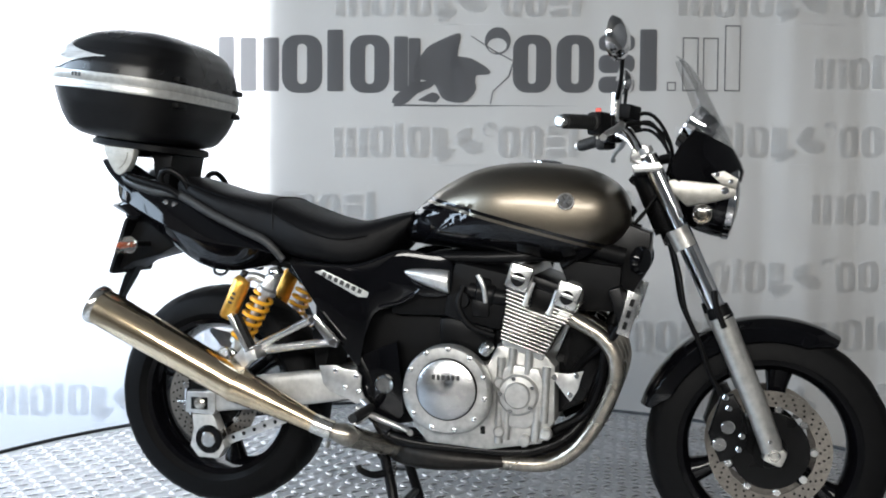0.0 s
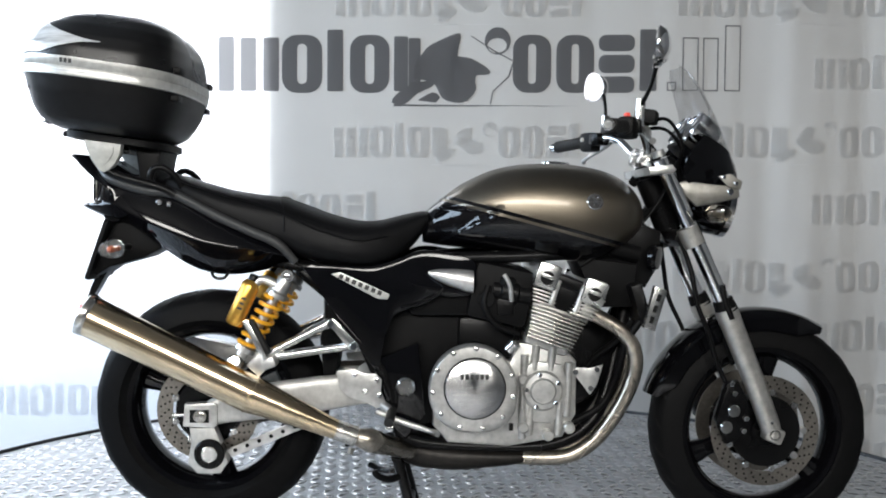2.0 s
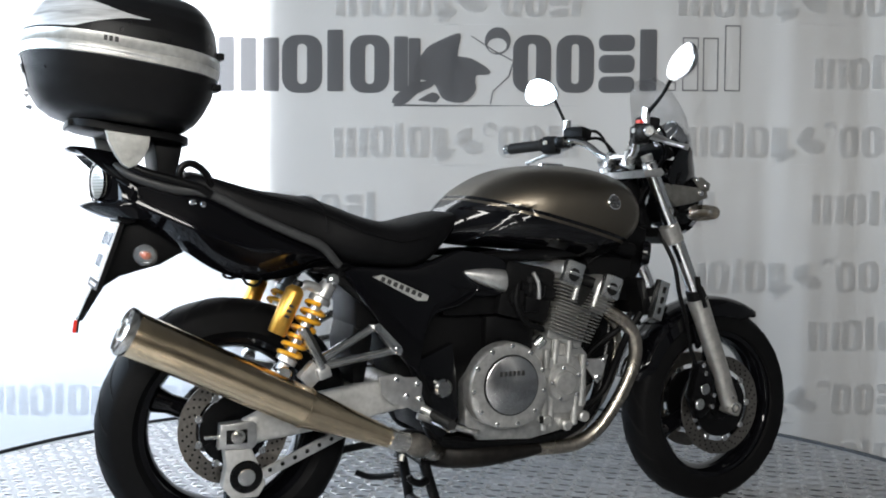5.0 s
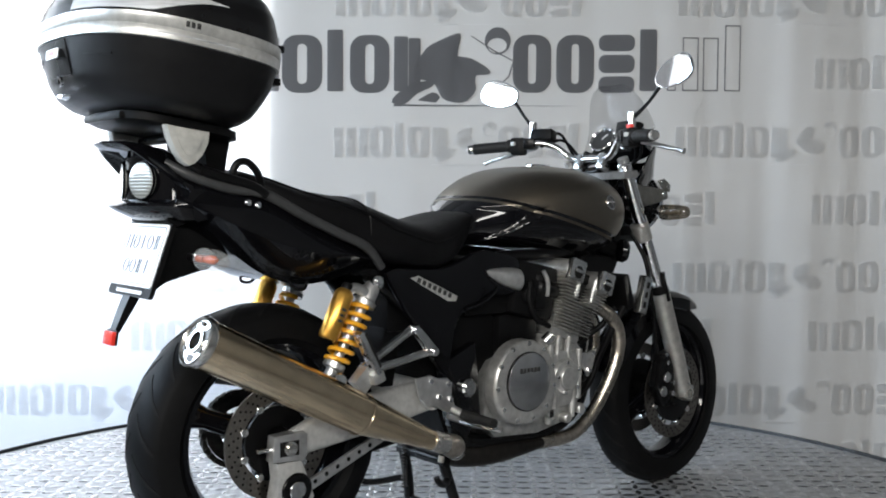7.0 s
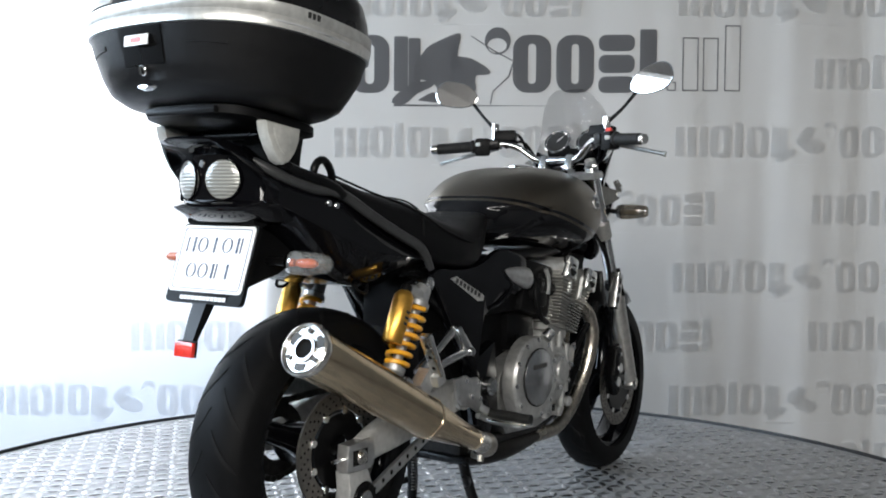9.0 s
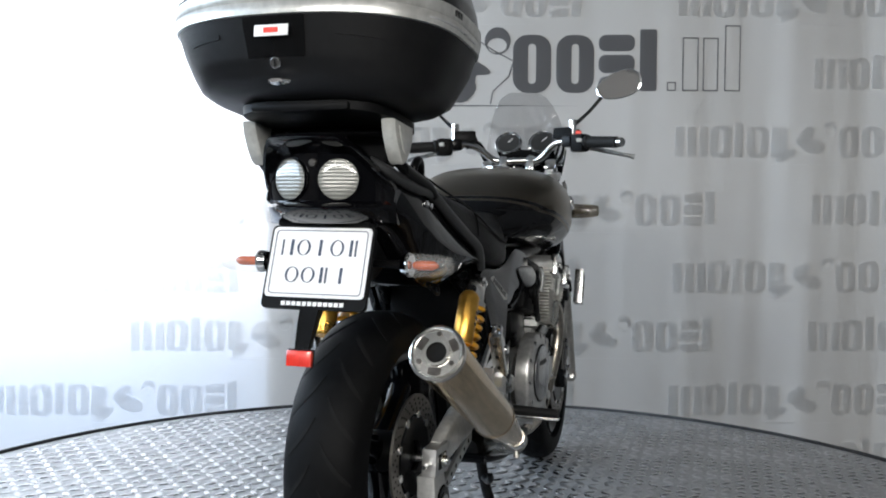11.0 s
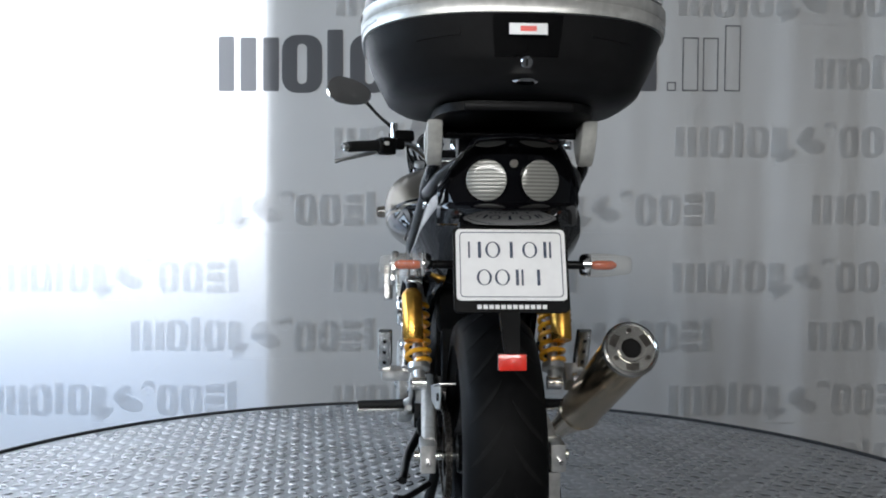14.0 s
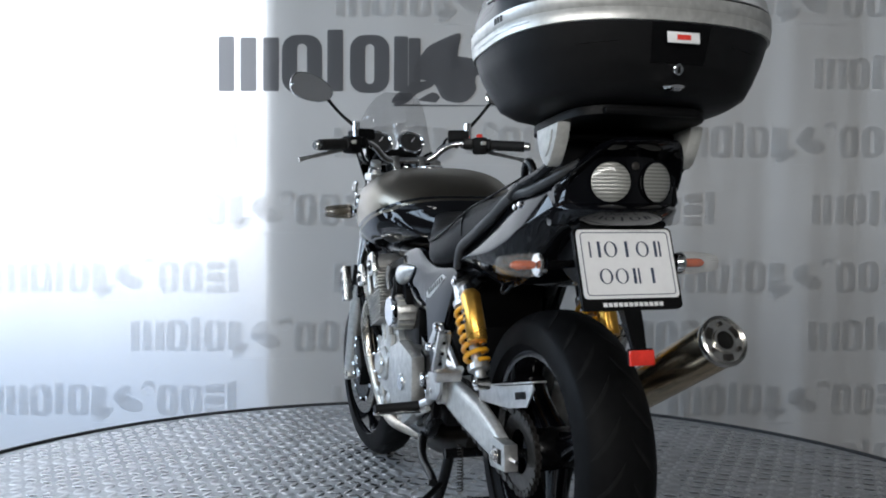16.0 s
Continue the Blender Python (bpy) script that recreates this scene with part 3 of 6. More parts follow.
# rear caliper under the axle with its torque rod
b = prism([(-0.03, 0.325), (0.035, 0.325), (0.05, 0.29), (0.07, 0.235), (0.05, 0.205), (-0.01, 0.205), (-0.035, 0.235), (-0.025, 0.285)], -0.150, -0.108, 0.006)
cal = part("rear_caliper", b, SWING_PAINT, moto, "silver rear brake caliper")
part("caliper_body", disc((0.022, -0.12, 0.257), (0, -1, 0), 0.040, 0.034, 28, 0.004), BLACK_SATIN, cal)
part("caliper_piston_cap", disc((0.022, -0.152, 0.257), (0, -1, 0), 0.021, 0.005, 24), ALU_BRIGHT, cal)
b = prism([(0.06, 0.262), (0.075, 0.242), (0.30, 0.335), (0.30, 0.362), (0.20, 0.322)], -0.128, -0.118, 0.002)
rod = part("torque_rod", b, ALU, moto, "drilled aluminium torque rod")
for k in range(7):
    x = 0.085 + k * 0.031
    part("rod_hole", disc((x, -0.1275, 0.262 + (x - 0.085) * 0.40), (0, -1, 0), 0.0055, 0.0012, 12), DARK_HOLE, rod)


def chain_loop():
    r0, r1 = 0.088, 0.040
    c0, c1 = Vector((0, 0, 0.357)), Vector((0.50, 0, 0.42))
    d = (c1 - c0).normalized()
    up = Vector((-d.z, 0, d.x))
    pts = []
    for k in range(29):
        a = math.pi / 2 + math.pi * k / 28
        pts.append(c0 + (d * math.cos(a) + up * math.sin(a)) * r0)
    for k in range(1, 26):
        t = k / 26
        pts.append((c0 - up * r0).lerp(c1 - up * r1, t))
    for k in range(13):
        a = -math.pi / 2 + math.pi * k / 12
        pts.append(c1 + (d * math.cos(a) + up * math.sin(a)) * r1)
    for k in range(1, 26):
        t = k / 26
        pts.append((c1 + up * r1).lerp(c0 + up * r0, t))
    b = bmesh.new()
    n = len(pts)
    for i in range(n):
        p, q = pts[i], pts[(i + 1) % n]
        m = (p + q) / 2
        ang = math.degrees(math.atan2(q.z - p.z, q.x - p.x))
        L = (q - p).length * (1.1 if i % 2 else 0.9)
        for yy in ((0.094, 0.106) if i % 2 else (0.097, 0.103)):
            box((m.x, yy, m.z), (L, 0.002, 0.014), turn=(0, -ang, 0), bm=b)
        tube([(p.x, 0.093, p.z), (p.x, 0.107, p.z)], 0.0045, 6, bm=b)
    return b


part("drive_chain", chain_loop(), CHAIN, moto, "oily steel drive chain")
b = lathe([(0.050, 0.098), (0.085, 0.098), (0.085, 0.103), (0.050, 0.103)], about_y(REAR), 48, closed=True)
for k in range(40):
    a = 2 * math.pi * k / 40
    box((0.0875 * math.cos(a), 0.1005, 0.357 + 0.0875 * math.sin(a)), (0.008, 0.004, 0.005), turn=(0, -math.degrees(a), 0), bm=b)
part("sprocket", b, CHAIN, moto, "dark steel rear sprocket")
b = prism([(0.20, 0.475), (0.05, 0.500), (-0.105, 0.530), (-0.112, 0.520), (-0.075, 0.475), (0.02, 0.455), (0.20, 0.440)], 0.118, 0.122, 0.001)
box((0.04, 0.106, 0.506), (0.30, 0.034, 0.004), 0.001, turn=(0, 11, 0), bm=b)
guard = part("chain_guard", b, ALU, moto, "silver chain guard with a slot")
part("guard_slot", box((-0.045, 0.1226, 0.495), (0.055, 0.002, 0.016), 0.0005, turn=(0, 12, 0)), DARK_HOLE, guard)

# ---- shocks ----
for s in (-1, 1):
    top, bot = Vector((0.226, s * 0.162, 0.722)), Vector((0.098, s * 0.155, 0.500))
    ax = (bot - top).normalized()
    ln = (bot - top).length
    m = axis_matrix(top, bot)
    shock = part("shock_absorber", lathe([(0.013, 0.0), (0.020, 0.015), (0.022, 0.045), (0.028, 0.050), (0.028, 0.062), (0.012, 0.064), (0.012, ln - 0.05), (0.026, ln - 0.045), (0.026, ln - 0.032), (0.014, ln - 0.028), (0.014, ln)], m, 24), ALU, moto, "aluminium shock absorber with gold spring")
    n = 7 * 18
    pts = []
    for k in range(n + 1):
        a, h = 2 * math.pi * 6.3 * k / n, 0.066 + (ln - 0.066 - 0.048) * k / n
        pts.append(m @ Vector((0.0265 * math.cos(a), 0.0265 * math.sin(a), h)))
    part("spring", tube(pts, 0.0058, 8), SPRING, shock, "yellow coil spring")
    for p in (top, bot):
        part("shock_eye", tube([p + Vector((0, -0.016, 0)), p + Vector((0, 0.016, 0))], 0.016, 18), ALU_BRIGHT, shock)
        part("shock_bolt", bolt(p + Vector((0, s * 0.016, 0)), (0, s, 0), 0.009, 0.006), CHROME, shock)
    ra, rb = Vector((0.134, s * 0.172, 0.700)), Vector((0.089, s * 0.170, 0.598))
    rl = (rb - ra).length
    res = part("reservoir", lathe([(0.012, -0.012), (0.017, -0.008), (0.022, 0.0), (0.0235, 0.003), (0.0235, rl - 0.004), (0.021, rl)], axis_matrix(ra, rb), 28), GOLD, shock, "gold gas reservoir")
    part("reservoir_cap", lathe([(0.011, -0.026), (0.013, -0.022), (0.013, -0.010)], axis_matrix(ra, rb), 18), BLACK_SATIN, shock)
    for k in range(3):
        q = ra.lerp(rb, 0.34 + 0.12 * k)
        part("label_bar", box(q + Vector((0, s * 0.0236, 0)), (0.012, 0.0012, 0.006), turn=(0, 24, 0)), INK_BLACK, shock)
    part("reservoir_arm", tube([ra + Vector((0.0, 0, -0.004)), (0.165, s * 0.170, 0.712), (0.212, s * 0.164, 0.690)], [0.012, 0.012, 0.014], 12, smooth=5), ALU, shock)

# ---- top case ----
CASE = ((1.068, -0.380, -0.12, 0.175), (1.076, -0.406, -0.105, 0.212), (1.090, -0.427, -0.088, 0.236), (1.118, -0.445, -0.068, 0.250), (1.155, -0.454, -0.050, 0.268), (1.193, -0.463, -0.040, 0.279), (1.237, -0.462, -0.036, 0.283),
        (1.268, -0.451, -0.038, 0.279), (1.300, -0.432, -0.042, 0.268), (1.328, -0.402, -0.052, 0.248), (1.351, -0.364, -0.070, 0.218), (1.368, -0.320, -0.098, 0.174), (1.379, -0.268, -0.140, 0.110), (1.384, -0.235, -0.18, 0.05))


def case_at(z, a, swell=0.0):
    """A point of the case's skin at level z (before its forward tilt) and plan angle a."""
    lo = max(i for i in range(len(CASE) - 1) if CASE[i][0] <= z + 1e-9)
    p, q = CASE[lo], CASE[lo + 1]
    t = (z - p[0]) / (q[0] - p[0])
    xr, xf, hw = (p[i] + (q[i] - p[i]) * t for i in (1, 2, 3))
    cx, hl = (xr + xf) / 2, (xf - xr) / 2 + swell
    p_ = 0.80 if math.cos(a) < 0 else 0.58
    x = cx + hl * sgnpow(math.cos(a), p_)
    y = (hw + swell) * sgnpow(math.sin(a), p_)
    return Vector((x, y, z + 0.0416 - 0.128 * (x + 0.46)))


def case_rings(z0, z1, steps, swell=0.0, n=72):
    return [[case_at(z0 + (z1 - z0) * k / steps, 2 * math.pi * i / n, swell) for i in range(n)] for k in range(steps + 1)]


topcase = part("top_case", skin(case_rings(1.068, 1.192, 16)), CASE_PLASTIC, moto, "black luggage top case with a silver band")
part("case_lid", skin(case_rings(1.238, 1.3839, 28)), CASE_LID, topcase, "smooth black case lid")
part("case_band", skin([[case_at(z, 2 * math.pi * i / 72, w) for i in range(72)] for z, w in ((1.1905, -0.004), (1.1925, 0.004), (1.2125, 0.0055), (1.2145, 0.0035), (1.2165, 0.0055), (1.2370, 0.004), (1.2395, -0.004))]), SILVER_PAINT, topcase, "silver plastic band", sharp=60)


def case_patch(a0, a1, z0f, z1f, swell, na=20, nz=8):
    """A sheet over the case's skin between plan angles; z limits as functions of the step."""
    rings = []
    for k in range(na + 1):
        t = k / na
        a = a0 + (a1 - a0) * t
        col = [case_at(z0f(t) + (z1f(t) - z0f(t)) * j / nz, a, swell) for j in range(nz + 1)]
        back = [case_at(z0f(t) + (z1f(t) - z0f(t)) * j / nz, a, swell - 0.006) for j in reversed(range(nz + 1))]
        rings.append(col + back)
    return skin(rings)


for s in (-1, 1):
    part("case_reflector", case_patch(s * radians(167), s * radians(88), lambda t: 1.2425 + 0.040 * max(0, (t - 0.62) / 0.38), lambda t: 1.352 - 0.068 * t, 0.003, 30, 10), REFLECTOR_GREY, topcase, "smoked ribbed side reflector")
    # the moulded crease on the lower shell
    part("case_crease", case_patch(s * radians(160), s * radians(140), lambda t: 1.158 - 0.004 * t, lambda t: 1.166 - 0.006 * t, 0.002, 8, 2), CASE_PLASTIC, topcase)
    # unreadable marks on the band
    for k, (a, w) in enumerate(((100, 1.6), (97.6, 1.6), (95.2, 1.6))):
        part("band_mark", case_patch(s * radians(a + w / 2), s * radians(a - w / 2), lambda t: 1.2215, lambda t: 1.2325, 0.0058, 2, 1), INK_BLACK, topcase)
    part("band_line", case_patch(s * radians(118), s * radians(84), lambda t: 1.2015, lambda t: 1.2045, 0.0058, 16, 1), REFLECTOR_GREY, topcase)
    for z in (1.249, 1.178):
        p = case_at(z, s * radians(25))
        part("case_hinge", box((p.x, p.y, p.z), (0.022, 0.05, 0.016), 0.004), BLACK_PLASTIC, topcase)
b = case_patch(radians(171.5), radians(188.5), lambda t: 1.122, lambda t: 1.1895, 0.002, 8, 4)
latch = part("case_latch", b, BLACK_SATIN, topcase, "black latch flap")
part("latch_badge", box((-0.4655, 0.0, 1.206), (0.003, 0.066, 0.020), 0.001, turn=(0, 6, 0)), PLATE_WHITE, latch, "white badge with a red mark")
part("badge_mark", prism([(-0.4680, 1.202), (-0.4675, 1.211), (-0.4670, 1.202)], -0.014, 0.014), RED_MARK, latch)
part("case_lock", disc((-0.446, 0, 1.153), (-1, 0, -0.25), 0.0105, 0.007, 20), CHROME, topcase, "round key lock")
part("lock_slot", box((-0.4535, 0, 1.1515), (0.002, 0.003, 0.012)), DARK_HOLE, topcase)
rings = [[Vector((-0.437 - 0.007 * k, 0.023 * (1 - 0.2 * k) * math.cos(q), 1.122 + 0.0075 * (1 - 0.3 * k) * math.sin(q))) for q in (2 * math.pi * i / 20 for i in range(20))] for k in range(3)]
part("case_button", skin(rings), CHROME, topcase, "oval chrome release button")

# carrier under the case
b = bmesh.new()
rings = []
for z, g in ((1.036, -0.012), (1.040, 0.0), (1.056, 0.0), (1.060, -0.01)):
    rings.append([Vector((-0.230 + (0.134 + g) * sgnpow(math.cos(q), 0.55), (0.152 + g) * sgnpow(math.sin(q), 0.55), z - 0.14 * (-0.230 + (0.134 + g) * sgnpow(math.cos(q), 0.55) + 0.2) + 0.016)) for q in (2 * math.pi * i / 40 for i in range(40))])
skin(rings, bm=b)
carrier = part("case_carrier", b, BLACK_PLASTIC, moto, "black plastic case carrier plate")
box((-0.352, 0, 1.084), (0.03, 0.20, 0.016), 0.006, bm=(bb := bmesh.new()))
part("carrier_lip", bb, BLACK_PLASTIC, carrier)
for s in (-1, 1):
    poly = [(-0.292, 1.066), (-0.196, 1.054), (-0.200, 1.028), (-0.212, 1.005), (-0.228, 0.988), (-0.243, 0.982), (-0.257, 0.990), (-0.272, 1.012), (-0.286, 1.040)]
    arm = part("carrier_arm", prism(poly, s * 0.132, s * 0.162, 0.006), GREY_PLASTIC, carrier, "light grey carrier arm")
    part("arm_inset", prism([(x * 0.6 - 0.0975, z * 0.6 + 0.4125) for x, z in poly], s * 0.160, s * 0.1645, 0.001), GREY_PLASTIC, carrier)
    part("carrier_tube", tube([(-0.24, s * 0.145, 0.99), (-0.20, s * 0.150, 0.972), (-0.10, s * 0.155, 0.945), (-0.06, s * 0.155, 0.925)], 0.011, 12, smooth=5), BLACK_SATIN, carrier)
part("carrier_block", prism([(-0.182, 1.060), (-0.112, 1.050), (-0.122, 1.000), (-0.128, 0.950), (-0.168, 0.955), (-0.176, 1.010)], -0.095, 0.095, 0.008), BLACK_PLASTIC, carrier)
part("carrier_rail", tube([(-0.22, -0.14, 1.045), (-0.22, 0.14, 1.045)], 0.010, 12), BLACK_SATIN, carrier)
for s in (-1, 1):
    part("grab_rail", tube([(-0.126, s * 0.132, 0.940), (-0.130, s * 0.136, 0.975), (-0.118, s * 0.138, 0.994), (-0.095, s * 0.136, 0.995), (-0.068, s * 0.128, 0.975), (-0.052, s * 0.120, 0.945)], 0.0085, 12, smooth=6), BLACK_SATIN, moto, "black grab rail beside the seat")


# ---- tail, seat, tank: lofted along the bike ----
def loft_x(stations, ring, n=40, per=4):
    """stations: (x, top, bottom, half width, ...) joined smoothly; ring(t, station) gives (y, z)."""
    S = [Vector(s[:4]) for s in stations]
    fine = []
    P = [S[0] * 2 - S[1]] + S + [S[-1] * 2 - S[-2]]
    for i in range(1, len(P) - 2):
        for k in range(per):
            t = k / per
            a, b_, c, d = P[i - 1:i + 3]
            fine.append(0.5 * ((2 * b_) + (c - a) * t + (2 * a - 5 * b_ + 4 * c - d) * t * t + (3 * b_ - a - 3 * c + d) * t ** 3))
    fine.append(S[-1])
    return skin([[Vector((s[0], *ring(2 * math.pi * i / n, s))) for i in range(n)] for s in fine])


def tail_mesh():
    """Stations: x, top, bottom, half width, height of the side crease."""
    st = [(-0.255, 1.000, 0.868, 0.128, 0.915), (-0.19, 0.975, 0.845, 0.150, 0.884), (-0.115, 0.950, 0.795, 0.167, 0.850), (-0.05, 0.925, 0.752, 0.173, 0.825), (0.01, 0.892, 0.728, 0.177, 0.807),
          (0.07, 0.860, 0.721, 0.179, 0.797), (0.13, 0.832, 0.727, 0.178, 0.790), (0.20, 0.802, 0.743, 0.172, 0.778), (0.25, 0.768, 0.752, 0.155, 0.760)]
    rings = []
    P = [Vector(q) for q in st]
    P = [P[0] * 2 - P[1]] + P + [P[-1] * 2 - P[-2]]
    fine = []
    for i in range(1, len(P) - 2):
        for k in range(5):
            t = k / 5
            a, b_, c, d = P[i - 1:i + 3]
            fine.append(0.5 * ((2 * b_) + (c - a) * t + (2 * a - 5 * b_ + 4 * c - d) * t * t + (3 * b_ - a - 3 * c + d) * t ** 3))
    fine.append(P[-2])
    for x, top, bot, hw, cr in fine:
        up, dn = top - cr, cr - bot
        half = [(0, top), (hw * 0.55, top), (hw * 0.76, top - up * 0.02), (hw * 0.83, top - up * 0.10), (hw * 0.895, top - up * 0.34), (hw * 0.945, top - up * 0.58), (hw * 0.978, top - up * 0.80), (hw * 0.995, cr + up * 0.07), (hw, cr + up * 0.015), (hw * 0.998, cr - dn * 0.02),
                (hw * 0.95, cr - dn * 0.18), (hw * 0.87, cr - dn * 0.42), (hw * 0.77, cr - dn * 0.72), (hw * 0.62, bot), (0, bot)]
        rings.append([Vector((x, y, z)) for y, z in half] + [Vector((x, -y, z)) for y, z in reversed(half[1:-1])])
    return skin(rings)


tail = part("tail_cowl", tail_mesh(), BLACK_PAINT, moto, "gloss black tail cowl", sharp=26)


def tail_end():
    """The end of the tail: a hood and a chin swept back in the middle, the lamps in a hollow between them."""
    rings = []
    for i in range(29):
        y = -0.138 + 0.276 * i / 28
        u = abs(y) / 0.138
        q, e = u * u, u ** 2.7
        zt = 1.032 - 0.004 * u - 0.086 * max(0.0, (u - 0.5) / 0.5) ** 1.4
        zr = max(zt - 0.030, 0.917)
        rings.append([Vector((x, y, z)) for x, z in (
            (-0.374 + 0.135 * e, zt - 0.002), (-0.366 + 0.133 * e, zt + 0.003), (-0.324 + 0.098 * e, zt), (-0.268 + 0.05 * q, zt - 0.010), (-0.195, min(zt, 0.985) - 0.004), (-0.190, 0.872), (-0.262 + 0.05 * q, 0.866),
            (-0.290 + 0.070 * q, 0.870), (-0.336 + 0.112 * e, 0.893), (-0.342 + 0.114 * e, 0.899), (-0.334 + 0.108 * e, 0.905), (-0.306 + 0.070 * q, 0.912), (-0.306 + 0.070 * q, zr), (-0.322 + 0.092 * e, zr + 0.012), (-0.364 + 0.133 * e, zt - 0.010))])
    return skin(rings)


lampb = part("lamp_housing", tail_end(), BLACK_PAINT, moto, "gloss black tail end holding twin round lamps", sharp=32)
for s in (-1, 1):
    part("seat_trim", tube([(-0.268, s * 0.100, 0.990), (-0.227, s * 0.131, 0.964), (-0.144, s * 0.146, 0.938), (-0.065, s * 0.152, 0.928), (0.040, s * 0.162, 0.876), (0.132, s * 0.168, 0.835), (0.200, s * 0.170, 0.805), (0.247, s * 0.163, 0.757)], [0.009, 0.0115, 0.012, 0.012, 0.012, 0.012, 0.012, 0.010], 10, smooth=5), TRIM_RAIL, tail, "satin grey trim rail below the seat")
    for x, z in ((-0.103, 0.908), (-0.079, 0.903)):
        part("seat_bolt", disc((x, s * 0.146, z - 0.002), (0, s, 0.30), 0.0078, 0.013, 16, 0.003), CHROME, tail, "chrome dome bolt")
    # strap loop under the tail
    part("strap_loop", tube([(0.02, s * 0.11, 0.735), (0.03, s * 0.125, 0.715), (0.055, s * 0.125, 0.712), (0.07, s * 0.115, 0.732)], 0.004, 8, smooth=4), BLACK_SATIN, tail)
part("tail_panel", prism([(-0.268, 0.93), (-0.262, 0.865), (-0.24, 0.855), (-0.20, 0.87), (-0.20, 0.93)], -0.098, 0.098, 0.006), BLACK_SATIN, moto)
for s in (-1, 1):
    m = axis_matrix((-0.2975, s * 0.050, 0.953), (-0.3975, s * 0.080, 0.955))
    part("tail_lamp_lens", lathe([(0.039, -0.004), (0.039, 0.003), (0.036, 0.0045), (0.024, 0.006), (0.008, 0.0065)], m, 36), LENS, lampb, "round clear ribbed tail lamp")
    part("lamp_bezel", lathe([(0.039, 0.000), (0.0415, 0.000), (0.0415, 0.0045), (0.039, 0.0045)], m, 36, closed=True), BLACK_PAINT, lampb)
part("tail_emblem", disc((-0.305, 0.0, 0.984), (-1, 0, 0.05), 0.0085, 0.004, 16), CHAIN, lampb)


def seat_ring(a, s):
    x, top, bot, hw = s
    c, q = math.cos(a), math.sin(a)
    mid = bot + 0.35 * (top - bot)
    if q >= 0:
        return hw * sgnpow(c, 0.62), mid + (top - mid) * abs(q) ** 0.55
    return hw * sgnpow(c, 0.5), mid - (mid - bot) * abs(q) ** 0.7


seat = part("seat", loft_x([(-0.105, 0.975, 0.93, 0.085), (-0.085, 0.982, 0.92, 0.110), (-0.03, 0.966, 0.895, 0.138), (0.05, 0.944, 0.855, 0.152), (0.13, 0.932, 0.815, 0.158), (0.20, 0.922, 0.785, 0.163),
                            (0.26, 0.902, 0.762, 0.172), (0.32, 0.880, 0.750, 0.178), (0.39, 0.863, 0.742, 0.178), (0.45, 0.863, 0.742, 0.166), (0.51, 0.877, 0.765, 0.142), (0.56, 0.888, 0.815, 0.118), (0.585, 0.889, 0.855, 0.105)], seat_ring), VINYL, moto, "black stepped dual seat in grained vinyl")
for s in (-1, 1):
    part("seat_piping", tube([(-0.06, s * 0.132, 0.965), (0.05, s * 0.150, 0.930), (0.14, s * 0.157, 0.908), (0.22, s * 0.165, 0.880), (0.30, s * 0.176, 0.842), (0.40, s * 0.179, 0.815), (0.48, s * 0.158, 0.825)], 0.0026, 6, smooth=5), VINYL, seat)

part("seat_seam", tube([Vector((0.196 + 0.02 * math.cos(a) ** 2, *seat_ring(a, (0.196, 0.9245, 0.786, 0.1645)))) for a in (math.pi * (i / 32) for i in range(33))], 0.0024, 6), VINYL, seat)


def tank_ring(a, s):
    x, top, bot, hw = s
    c, q = math.cos(a), math.sin(a)
    mid = bot + 0.46 * (top - bot)
    if q >= 0:
        y, z = hw * sgnpow(c, 0.66), mid + (top - mid) * abs(q) ** 0.78
    else:
        y, z = hw * sgnpow(c, 0.55) * (1 - 0.16 * abs(q) ** 1.2), mid - (mid - bot) * abs(q) ** 0.62
    # knee hollow behind a crisp slanting edge
    def ease(v):
        v = max(0.0, min(1.0, v))
        return v * v * (3 - 2 * v)
    t = ease((0.605 + (z - 0.80) * 1.75 - x) / 0.014) * ease((0.905 - z) / 0.012) * ease((x - 0.575) / 0.03)
    y -= math.copysign(min(abs(y), 0.013 * t), y)
    return y, z


tank = part("fuel_tank", loft_x([(0.570, 0.880, 0.806, 0.085), (0.590, 0.900, 0.802, 0.108), (0.63, 0.932, 0.797, 0.142), (0.68, 0.966, 0.792, 0.174), (0.75, 0.999, 0.785, 0.203), (0.82, 1.015, 0.778, 0.221), (0.90, 1.020, 0.768, 0.226), (0.98, 1.015, 0.757, 0.221),
                                 (1.05, 1.001, 0.768, 0.206), (1.10, 0.977, 0.800, 0.185), (1.135, 0.943, 0.828, 0.145), (1.152, 0.905, 0.850, 0.100)], tank_ring, 120, 9), TANK_PAINT, moto, "bronze over black fuel tank with pinstripes")
part("filler_cap", lathe([(0.040, 0.0), (0.040, 0.006), (0.034, 0.010), (0.010, 0.011)], pose(0.93, 0, 1.016, 0, 3, 0), 32), CHROME, tank, "chrome filler cap")
